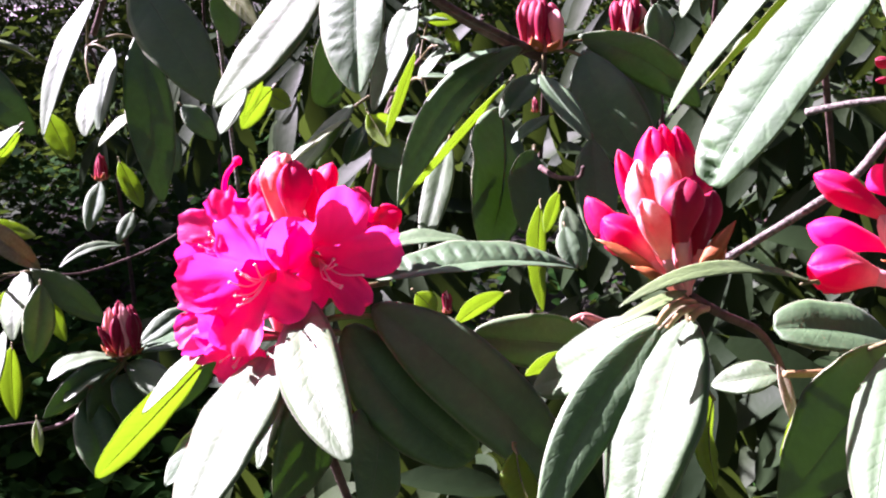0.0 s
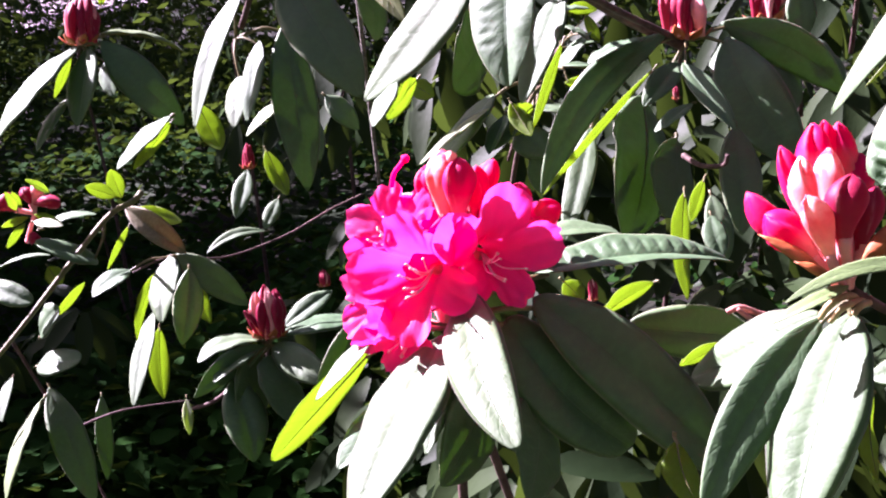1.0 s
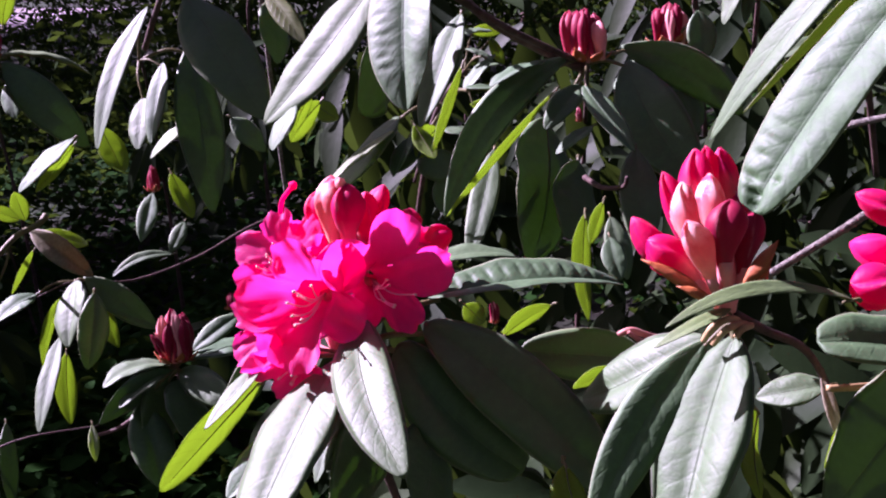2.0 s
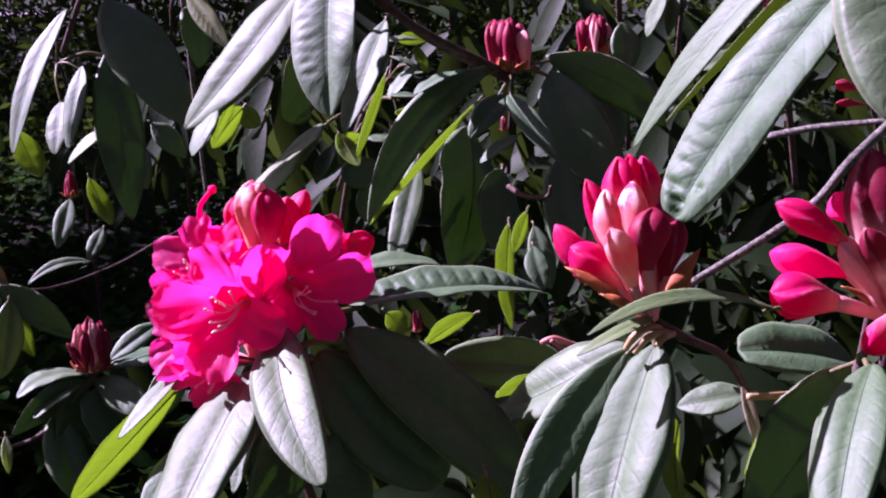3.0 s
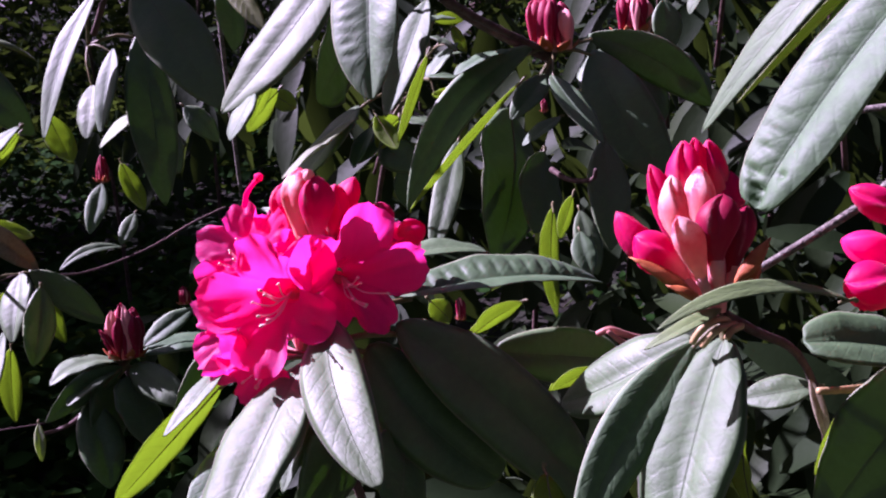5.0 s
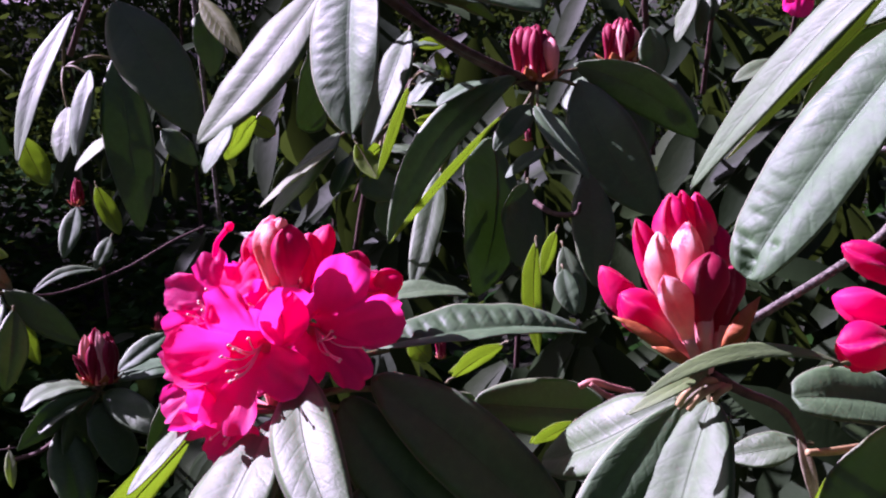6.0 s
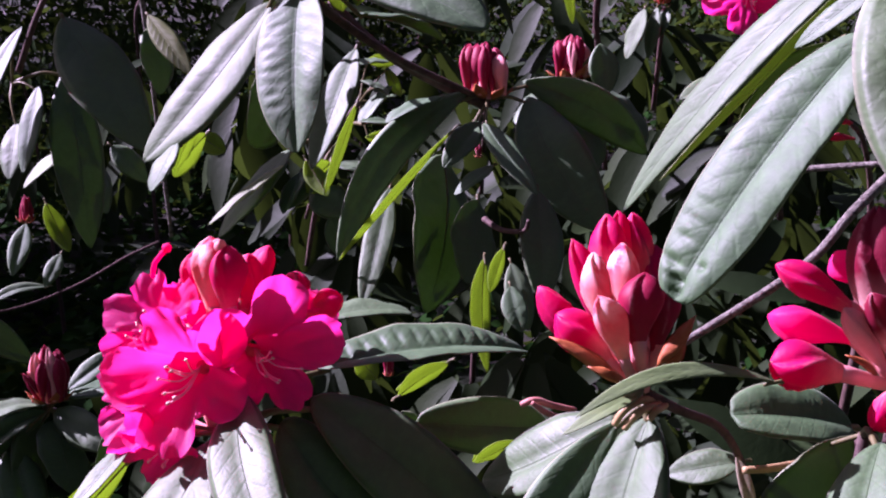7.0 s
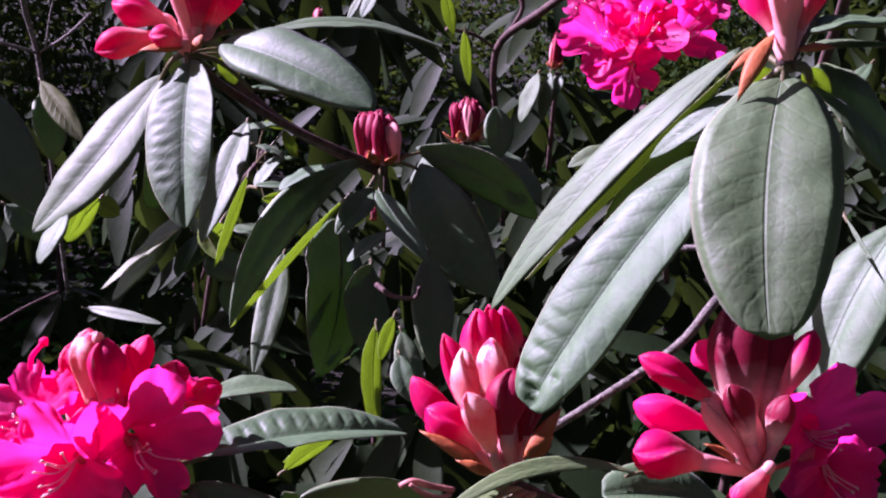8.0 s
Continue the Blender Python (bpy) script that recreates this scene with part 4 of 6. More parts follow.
leaf(b, (0.2096, 0.7600, 0.9327), (0.1663, 0.7700, 0.9201), 0.0238, (-0.34, -0.61, 0.71), 0.06, bow=-0.032, twist=0.0)
stem(b, ((0.1942, 0.7050, 0.9507), (0.2088, 0.7100, 0.9493), (0.2318, 0.7300, 0.9432)), (0.0022, 0.0024, 0.0026), PETIOLE, name="leaf_stalk")
leaf(b, (0.2426, 0.6400, 0.9935), (0.1986, 0.5500, 0.9323), 0.0425, (-0.50, -0.35, 0.80), 0.06, point=0.7, bow=-0.002, twist=0.0)
leaf(b, (0.2715, 0.7200, 0.9633), (0.1903, 0.6800, 0.8785), 0.0769, (0.55, -0.81, 0.20), 0.06, cup=0.15, fold=0.10, bow=0.058, twist=0.0)
leaf(b, (0.2256, 0.7203, 0.9409), (0.1919, 0.6929, 0.9052), 0.0265, (-0.69, 0.72, -0.01), 0.05, mats=YOUNG, label="thin yellow-green leaf", bow=0.081, twist=0.0)
leaf(b, (0.1975, 0.7331, 0.9487), (0.2055, 0.7141, 0.9138), 0.0085, (0.06, -0.87, 0.49), 0.05, mats=DRY, label="dry brown leaf")
leaf(b, (0.2709, 0.7000, 0.9553), (0.3341, 0.6800, 0.9143), 0.0381, (-0.25, -0.50, 0.83), 0.06, bow=0.043, twist=0.0)

b = branch((0.2146, 0.5539, 1.2388), "rhododendron branch with large grey-green leaves under a fading flower head")
stem(b, ((0.2146, 0.5539, 1.2388), (0.3346, 0.7739, 1.2788), (0.4846, 1.2539, 0.9888), (0.4646, 1.5, -0.03)), (0.003, 0.0035, 0.005, 0.008), name="woody_stem")
stem(b, ((0.2151, 0.5539, 1.2388), (0.2191, 0.5687, 1.2613), (0.2245, 0.5871, 1.3012)), (0.0040, 0.0033, 0.0026))
leaf(b, (0.2150, 0.6100, 1.2436), (0.1131, 0.6650, 1.1057), 0.0291, (-0.93, -0.25, 0.26), 0.07, bow=-0.027, twist=0.0)
leaf(b, (0.2185, 0.6200, 1.2359), (0.1309, 0.6700, 1.1194), 0.0109, (-0.25, 0.61, 0.75), 0.06, mats=[LEAF_UNDER, LEAF_UNDER, STALK], label="leaf turned over to its olive underside", bow=0.102, twist=0.0)
leaf(b, (0.2256, 0.6300, 1.2252), (0.1869, 0.6500, 1.1867), 0.0151, (-0.86, -0.37, 0.35), 0.06, bow=-0.058, twist=0.0)
# Extra leaf, hidden behind the next one, added to shade the tall buds.
leaf(b, (0.251, 0.7728, 1.1788), (0.1872, 0.7447, 1.1007), 0.0621, (-0.57, 0.8, 0.18), 0.05)
leaf(b, (0.1925, 0.5700, 1.1991), (0.1141, 0.5550, 1.0918), 0.0467, (-0.68, -0.50, 0.54), 0.05, dents=SCARS, point=0.42, bow=-0.01, twist=0.0)
leaf(b, (0.2141, 0.5533, 1.2356), (0.1894, 0.4796, 1.1441), 0.0595, (-0.26, -0.71, 0.65), 0.07, point=0.62, fold=0.3, bow=0.038, twist=0.0)
leaf(b, (0.2165, 0.5634, 1.2358), (0.2058, 0.5736, 1.2299), 0.0178, (0.11, 0.58, 0.81), 0.05, mats=YOUNG, label="thin yellow-green leaf")
leaf(b, (0.2297, 0.5723, 1.2365), (0.2459, 0.5786, 1.2266), 0.0103, (-0.15, 0.93, 0.34), 0.05, mats=YOUNG, label="thin yellow-green leaf")
leaf(b, (0.399, 0.8073, 1.1266), (0.3318, 0.768, 1.0067), 0.0688, (-0.72, -0.42, 0.54), 0.06)
leaf(b, (0.2361, 0.581, 1.2323), (0.2965, 0.606, 1.1894), 0.0685, (0.63, -0.49, 0.61), 0.06)
leaf(b, (0.2311, 0.5857, 1.2514), (0.2969, 0.5994, 1.2535), 0.0455, (-0.03, 0, 1), 0.05)
leaf(b, (0.2374, 0.5936, 1.2437), (0.3066, 0.6165, 1.2425), 0.0311, (0.01, 0.01, 1), 0.05)
leaf(b, (0.3544, 0.7800, 1.2270), (0.3179, 0.7500, 1.2007), 0.0117, (-0.50, -0.60, 0.62), 0.05, bow=-0.032, twist=0.0)
leaf(b, (0.2856, 0.6400, 1.1596), (0.2900, 0.6000, 1.1361), 0.0024, (-0.50, -0.60, 0.62), 0.05, bow=0.005, twist=0.0)
leaf(b, (0.3718, 0.8500, 1.1816), (0.3818, 0.8400, 1.1630), 0.0086, (-0.50, -0.60, 0.62), 0.05, bow=0.007, twist=0.0)
bud(b, (0.4012, 1.1500, 1.0807), (0.3750, 1.1400, 1.0875), 0.0100, PETAL_TIGHT)
bud(b, (0.4052, 1.1500, 1.0672), (0.3766, 1.1400, 1.0699), 0.0070, PETAL_TIGHT)
stem(b, ((0.4002, 1.1500, 1.0807), (0.4173, 1.1600, 1.0618), (0.4440, 1.2000, 1.0014), (0.4668, 1.2500, 0.8795)), (0.0020, 0.0025, 0.0030, 0.0040))
h = truss(b, (0.2151, 0.5544, 1.2411), (0.2148, 0.5619, 1.2752), 0.007)
bud(h, (0.215, 0.5549, 1.2434), (0.2136, 0.563, 1.2797), 0.0142, PEDICEL, (0.2151, 0.5544, 1.2411), "pale salmon-pink bud")
bud(h, (0.214, 0.5672, 1.2519), (0.2079, 0.5832, 1.2748), 0.0145, PETAL_BUD, (0.2151, 0.5544, 1.2411), "crimson bud with a pale base")
bud(h, (0.2234, 0.5662, 1.2522), (0.2367, 0.5812, 1.2804), 0.0145, PETAL_BUD, (0.2151, 0.5544, 1.2411), "crimson bud with a pale base")
bract(h, (0.2104, 0.5574, 1.2523), (0.1921, 0.5433, 1.2255), 0.0081, (-0.09, -0.65, 0.76))
bract(h, (0.2099, 0.5615, 1.2475), (0.1919, 0.5558, 1.2359), 0.0056, (-0.09, -0.65, 0.76))
bract(h, (0.2197, 0.5549, 1.2458), (0.2358, 0.5534, 1.2474), 0.0055, (-0.09, -0.65, 0.76))
stem(b, ((0.335, 0.833, 1.1172), (0.2747, 0.7902, 1.0788), (0.247, 0.7864, 1.0471), (0.1789, 0.7747, 1.0056), (0.1461, 0.7835, 0.9823)), (0.0035, 0.0032, 0.0029, 0.0026, 0.0023), BARK_GREY)

b = branch((0.3416, 1.2697, 1.1863), "rhododendron branch with an open magenta flower head in sun")
stem(b, ((0.3416, 1.2697, 1.1863), (0.5194, 1.945, 1.068), (0.5194, 2.095, 0.5935), (0.5194, 2.195, -0.03)), (0.003, 0.0035, 0.005, 0.008), name="woody_stem")
stem(b, ((0.35, 1.2706, 1.1479), (0.3723, 1.2951, 1.0829), (0.4126, 1.3641, 0.9484)), (0.0050, 0.0041, 0.0033))
h = truss(b, (0.3526, 1.2685, 1.1866), (0.3522, 1.2826, 1.251), 0.006)
flower(h, (0.2918, 1.2311, 1.2196), (-0.5, -0.82, 0.28), 0.0395, (0.3526, 1.2685, 1.1866), seed=21, stamens=6)
flower(h, (0.3336, 1.23, 1.2363), (-0.1, -0.8, 0.59), 0.0422, (0.3526, 1.2685, 1.1866), seed=22, stamens=6)
flower(h, (0.3209, 1.2201, 1.1845), (-0.29, -0.93, -0.2), 0.0343, (0.3526, 1.2685, 1.1866), seed=23, stamens=6)
flower(h, (0.3869, 1.2431, 1.2293), (0.42, -0.82, 0.39), 0.0402, (0.3526, 1.2685, 1.1866), seed=24, stamens=6)
flower(h, (0.4067, 1.2792, 1.2633), (0.34, -0.65, 0.68), 0.0384, (0.3526, 1.2685, 1.1866), seed=25, stamens=6)
flower(h, (0.3496, 1.2453, 1.2203), (0.21, -0.98, 0.01), 0.0321, (0.3526, 1.2685, 1.1866), seed=26, stamens=6)
flower(h, (0.2922, 1.2878, 1.2438), (-0.58, -0.52, 0.63), 0.0302, (0.3526, 1.2685, 1.1866), seed=27, stamens=6)

b = branch((-0.2993, 1.645, 1.1605), "bare forked grey-brown branch behind the leaves")
stem(b, ((-0.2993, 1.645, 1.1605), (-0.5886, 3.1132, 0.9864), (-0.5886, 3.2632, 0.5222), (-0.5886, 3.3632, -0.03)), (0.003, 0.0035, 0.005, 0.008), name="woody_stem")
stem(b, ((-0.3146, 1.6177, 1.2631), (-0.3109, 1.6367, 1.2107), (-0.3034, 1.6476, 1.1703), (-0.2963, 1.6468, 1.1231), (-0.2896, 1.6609, 1.0029), (-0.2803, 1.6786, 0.8534)), (0.0040, 0.0037, 0.0034, 0.0032, 0.0029, 0.0026), BARK_GREY)
stem(b, ((-0.2291, 1.5967, 1.211), (-0.2606, 1.6254, 1.1846), (-0.2966, 1.6452, 1.1626)), (0.0025, 0.0021, 0.0016), BARK_GREY)
stem(b, ((-0.3533, 1.6035, 1.1783), (-0.324, 1.6292, 1.1696), (-0.3006, 1.6452, 1.1604)), (0.0025, 0.0021, 0.0016), BARK_GREY)
stem(b, ((-0.2691, 1.6307, 1.2514), (-0.2828, 1.644, 1.2112), (-0.2912, 1.6458, 1.168)), (0.0015, 0.0012, 0.0010), BARK_GREY)

b = branch((0.2766, 1.7813, 1.1378), "bare forked dark brown branch in shade")
stem(b, ((0.2766, 1.7813, 1.1378), (0.3792, 2.4716, 1.0137), (0.3792, 2.6216, 0.5586), (0.3792, 2.7216, -0.03)), (0.003, 0.0035, 0.005, 0.008), name="woody_stem")
stem(b, ((0.3689, 1.6453, 1.2696), (0.3243, 1.7023, 1.225), (0.2831, 1.7599, 1.1847), (0.275, 1.7814, 1.1378), (0.2884, 1.8137, 1.0568), (0.3049, 1.8325, 0.9161)), (0.0060, 0.0056, 0.0052, 0.0047, 0.0043, 0.0039))
stem(b, ((0.2907, 1.7547, 1.259), (0.3057, 1.746, 1.2267), (0.2816, 1.7598, 1.1832)), (0.0040, 0.0033, 0.0026))
stem(b, ((0.2057, 1.7507, 1.1967), (0.2468, 1.7752, 1.189), (0.2787, 1.7775, 1.1685)), (0.0030, 0.0025, 0.0020))

b = branch((-0.0788, 1.1344, 1.1994), "rhododendron branch with opening pink buds and hanging grey-green leaves")
stem(b, ((-0.0788, 1.1344, 1.1994), (-0.2097, 2.6252, 1.0274), (-0.2097, 2.7752, 0.5476), (-0.2097, 2.8752, -0.03)), (0.003, 0.0035, 0.005, 0.008), name="woody_stem")
stem(b, ((-0.0797, 1.1447, 1.1987), (-0.0538, 1.1767, 1.1703), (0.0093, 1.2619, 1.1212), (0.0896, 1.3462, 1.0771)), (0.0050, 0.0044, 0.0038, 0.0033))
h = truss(b, (-0.0788, 1.1344, 1.1994), (-0.0814, 1.1453, 1.2475), 0.007)
bud(h, (-0.0965, 1.1294, 1.2145), (-0.1504, 1.1222, 1.2009), 0.0247, PETAL_BUD, (-0.0788, 1.1344, 1.1994), "crimson bud with a pale base")
bud(h, (-0.093, 1.1415, 1.2242), (-0.1398, 1.1499, 1.2389), 0.0268, PETAL_BUD, (-0.0788, 1.1344, 1.1994), "crimson bud with a pale base")
bud(h, (-0.0757, 1.1264, 1.2115), (-0.083, 1.1402, 1.2704), 0.0237, PEDICEL, (-0.0788, 1.1344, 1.1994), "pale salmon-pink bud")
bud(h, (-0.0626, 1.1362, 1.2159), (-0.0424, 1.1554, 1.267), 0.0307, PETAL_BUD, (-0.0788, 1.1344, 1.1994), "crimson bud with a pale base")
bud(h, (-0.0711, 1.1269, 1.2162), (-0.0683, 1.1283, 1.2709), 0.0237, PETAL_BUD, (-0.0788, 1.1344, 1.1994), "crimson bud with a pale base")
bud(h, (-0.0771, 1.1156, 1.2084), (-0.1057, 1.11, 1.2153), 0.0188, PETAL_BUD, (-0.0788, 1.1344, 1.1994), "crimson bud with a pale base")
bract(h, (-0.0793, 1.1152, 1.2052), (-0.1147, 1.1083, 1.2026), 0.0129, (-0.09, -0.65, 0.76))
bract(h, (-0.0724, 1.1139, 1.2032), (-0.0634, 1.1159, 1.217), 0.0110, (-0.09, -0.65, 0.76))
leaf(b, (-0.0733, 1.1125, 1.1959), (-0.0722, 1.0339, 1.0716), 0.0682, (-0.50, -0.73, 0.46), 0.07, dents=CREASES, fold=0.5, point=0.85, bow=-0.022, twist=0.0)
leaf(b, (-0.1006, 1.1631, 1.1792), (-0.2091, 1.1361, 1.0459), 0.0699, (-0.51, -0.65, 0.56), 0.07, bow=-0.12, twist=0.0)
leaf(b, (-0.1815, 1.1453, 1.0551), (-0.2014, 1.1407, 1.0238), 0.0179, (-0.42, -0.82, 0.39), 0.05)
leaf(b, (-0.0292, 1.1365, 1.1430), (-0.0638, 1.0794, 1.0505), 0.0388, (-0.51, -0.63, 0.58), 0.05, bow=-0.046, twist=0.0)
leaf(b, (-0.0292, 1.1546, 1.0957), (-0.0555, 1.1043, 1.0238), 0.0130, (-0.73, 0.66, -0.15), 0.05, mats=YOUNG, label="thin yellow-green leaf", bow=0.043, twist=0.0)
leaf(b, (-0.1705, 1.1681, 1.0708), (-0.1874, 1.162, 1.0342), 0.0222, (-0.64, 0.75, 0.17), 0.05, mats=YOUNG, label="thin yellow-green leaf")
leaf(b, (-0.0473, 1.1128, 1.2107), (0.0716, 1.0179, 1.1679), 0.0683, (-0.15, -0.56, 0.82), 0.08, point=.7)
leaf(b, (-0.0141, 1.152, 1.2187), (0.146, 1.2025, 1.2025), 0.0599, (0.12, -0.07, 0.99), 0.08)
leaf(b, (-0.0285, 1.1533, 1.1705), (0.0449, 1.1912, 1.1458), 0.0599, (0.25, 0.14, 0.96), 0.05)
leaf(b, (0.0742, 1.3000, 1.2504), (0.0586, 1.2900, 1.2216), 0.0099, (-0.50, -0.60, 0.62), 0.05, bow=-0.05, twist=0.0)
leaf(b, (0.0873, 1.3200, 1.2504), (0.0740, 1.3100, 1.2254), 0.0182, (-0.50, -0.60, 0.62), 0.05, bow=-0.048, twist=0.0)
closed_truss(b, (0.0347, 1.4500, 1.2129), (0.0329, 1.4600, 1.2293), 0.0190, seed=58)
leaf(b, (-0.0222, 1.1808, 1.2049), (-0.0294, 1.1752, 1.1759), 0.0223, (-0.64, 0.77, 0.01), 0.05, mats=YOUNG, label="thin yellow-green leaf")
leaf(b, (-0.0466, 1.1823, 1.1994), (-0.0416, 1.1754, 1.1707), 0.0241, (-0.52, 0.81, -0.28), 0.05, mats=YOUNG, label="thin yellow-green leaf")
leaf(b, (-0.2312, 1.3251, 1.1452), (-0.2195, 1.2798, 1.0856), 0.0439, (0.8, -0.39, 0.45), 0.06, cup=0.15, fold=0.10)
leaf(b, (-0.2324, 1.3141, 1.1576), (-0.1853, 1.2618, 1.1054), 0.0242, (0.35, -0.93, 0.10), 0.05, mats=[LEAF_UNDER, LEAF_UNDER, STALK], label="leaf turned over to its olive underside", bow=0.012, twist=0.0)

b = branch((0.0981, 1.3527, 1.0739), "rhododendron branch with a plump crimson flower bud")
stem(b, ((0.0981, 1.3527, 1.0739), (0.1487, 2.0471, 0.9315), (0.1487, 2.1971, 0.502), (0.1487, 2.2971, -0.03)), (0.003, 0.0035, 0.005, 0.008), name="woody_stem")
stem(b, ((0.0981, 1.3512, 1.0681), (0.0346, 1.3293, 1.0995), (-0.0119, 1.3068, 1.1297), (-0.0553, 1.2674, 1.1755)), (0.0060, 0.0053, 0.0046, 0.0039))
closed_truss(b, (0.0981, 1.3527, 1.0739), (0.0969, 1.3669, 1.1319), 0.0729, seed=31)
leaf(b, (0.1393, 1.3518, 1.0771), (0.2136, 1.2817, 0.9521), 0.0727, (-0.08, -0.86, 0.50), 0.06, cup=0.15, fold=0.18, bow=0.07, twist=0.0)
leaf(b, (0.1364, 1.3758, 1.0903), (0.2706, 1.3831, 1.0136), 0.0479, (0.02, -0.99, -0.11), 0.08, cup=0.15, fold=0.18, bow=-0.088, twist=0.0)
leaf(b, (0.0897, 1.3279, 1.0551), (0.0512, 1.2777, 1.0166), 0.0300, (-0.00, -0.62, 0.79), 0.05, bow=-0.021, twist=0.0)
leaf(b, (0.0912, 1.3000, 1.0574), (0.1360, 1.2200, 1.0019), 0.0292, (0.10, -0.60, 0.80), 0.06, bow=0.038, twist=0.0)
leaf(b, (0.0991, 1.2782, 1.0195), (0.0612, 1.2517, 0.9953), 0.0273, (-0.43, -0.26, 0.87), 0.05, bow=-0.093, twist=0.0)
leaf(b, (0.0607, 1.2576, 1.0589), (-0.0479, 1.1995, 0.9438), 0.0116, (-0.60, 0.77, 0.22), 0.08, mats=YOUNG, label="thin yellow-green leaf", bow=0.062, twist=0.0)
leaf(b, (0.0779, 1.3364, 1.0837), (-0.0508, 1.2506, 0.9309), 0.0397, (0.22, -0.92, 0.34), 0.1, bow=0.12, twist=0.0)
leaf(b, (0.0480, 1.3296, 1.0765), (-0.0041, 1.2733, 1.0606), 0.0486, (-0.44, -0.20, 0.88), 0.08, bow=-0.12, twist=0.0)
leaf(b, (0.0541, 1.3599, 1.0157), (0.0341, 1.2642, 0.8751), 0.1262, (0.8, -0.54, 0.25), 0.06, cup=0.15, fold=0.10)
leaf(b, (-0.0005, 1.3135, 0.9899), (-0.0276, 1.2278, 0.8896), 0.0297, (-0.05, -0.75, 0.66), 0.06)
leaf(b, (0.1422, 1.2712, 0.9972), (0.142, 1.197, 0.9043), 0.0448, (0.26, -0.76, 0.6), 0.05, cup=0.15, fold=0.18)
leaf(b, (0.0872, 1.2079, 0.9441), (0.0862, 1.1353, 0.8577), 0.0310, (-0.73, 0.53, -0.43), 0.04, mats=YOUNG, label="thin yellow-green leaf")
leaf(b, (0.0884, 1.3189, 0.977), (0.0747, 1.2703, 0.9034), 0.0753, (0.79, -0.56, 0.23), 0.05, cup=0.15, fold=0.10)
leaf(b, (0.1074, 1.158, 0.9525), (0.121, 1.1245, 0.9005), 0.0250, (0.05, -0.83, 0.55), 0.05)
stem(b, ((0.0908, 1.2654, 0.9692), (0.1062, 1.2431, 0.9633), (0.1255, 1.2231, 0.9673), (0.1284, 1.2156, 0.9789)), (0.0030, 0.0027, 0.0023, 0.0020))

b = branch((0.2203, 1.6155, 1.0644), "rhododendron branch with a crimson flower bud in shade")
stem(b, ((0.2203, 1.6155, 1.0644), (0.3144, 2.3062, 0.93), (0.3144, 2.4562, 0.5043), (0.3144, 2.5562, -0.03)), (0.003, 0.0035, 0.005, 0.008), name="woody_stem")
stem(b, ((0.2203, 1.6155, 1.0644), (0.2111, 1.6465, 1.0217), (0.1995, 1.7112, 0.9065)), (0.0050, 0.0041, 0.0033))
closed_truss(b, (0.2203, 1.6157, 1.0651), (0.2189, 1.6289, 1.119), 0.0711, seed=32)
leaf(b, (0.2527, 1.6056, 1.1108), (0.2597, 1.5905, 1.0494), 0.0383, (0.06, -0.97, 0.25), 0.05)
leaf(b, (0.223, 1.6348, 1.0591), (0.3088, 1.5762, 0.995), 0.0957, (0.44, -0.29, 0.85), 0.05)
leaf(b, (0.2158, 1.6349, 1.059), (0.1542, 1.5825, 1.008), 0.0793, (-0.49, -0.24, 0.84), 0.05)
leaf(b, (0.3033, 1.6000, 1.1530), (0.2808, 1.5800, 1.0948), 0.0317, (-0.75, -0.45, 0.49), 0.05, bow=-0.058, twist=0.0)
leaf(b, (0.3187, 1.6000, 1.1547), (0.3065, 1.5800, 1.0959), 0.0203, (-0.50, -0.60, 0.62), 0.05, bow=-0.027, twist=0.0)
leaf(b, (0.3327, 1.6000, 1.1550), (0.3185, 1.5900, 1.1185), 0.0198, (-0.50, -0.60, 0.62), 0.05, bow=-0.032, twist=0.0)
closed_truss(b, (0.3241, 1.6000, 1.1590), (0.3266, 1.6100, 1.2036), 0.0300, seed=57)
leaf(b, (0.1957, 1.7000, 1.2499), (0.2068, 1.6800, 1.1930), 0.0256, (-0.62, 0.78, 0.10), 0.05, mats=YOUNG, label="thin yellow-green leaf", bow=0.055, twist=0.0)
leaf(b, (0.2235, 1.7000, 1.1980), (0.2292, 1.6800, 1.1291), 0.0216, (-0.62, 0.78, 0.10), 0.05, mats=YOUNG, label="thin yellow-green leaf", bow=0.056, twist=0.0)
leaf(b, (0.3365, 1.3500, 1.0989), (0.2902, 1.3300, 1.0787), 0.0244, (-0.50, -0.60, 0.62), 0.05, bow=-0.048, twist=0.0)
stem(b, ((0.3271, 1.6000, 1.1549), (0.3289, 1.6200, 1.1099), (0.3372, 1.6800, 1.0223)), (0.0030, 0.0030, 0.0035))
leaf(b, (0.233, 1.6547, 1.0572), (0.2455, 1.5691, 0.9606), 0.1004, (0.76, -0.43, 0.48), 0.05, cup=0.15, fold=0.10)

b = branch((-0.0514, 1.4353, 1.0206), "rhododendron shoot with narrow sunlit leaves")
stem(b, ((-0.0514, 1.4353, 1.0206), (-0.1027, 2.921, 0.7498), (-0.1027, 3.071, 0.3416), (-0.1027, 3.171, -0.03)), (0.003, 0.0035, 0.005, 0.008), name="woody_stem")
stem(b, ((-0.0514, 1.4353, 1.0206), (-0.0795, 1.4701, 0.9497), (-0.0958, 1.5003, 0.8614)), (0.0040, 0.0033, 0.0026))
leaf(b, (-0.1070, 1.4086, 1.0125), (-0.1754, 1.3464, 0.9308), 0.0590, (-0.59, -0.35, 0.73), 0.06, bow=-0.12, twist=0.0)
leaf(b, (-0.0753, 1.3978, 0.9912), (-0.1081, 1.3691, 0.9554), 0.0299, (-0.11, -0.72, 0.68), 0.05)
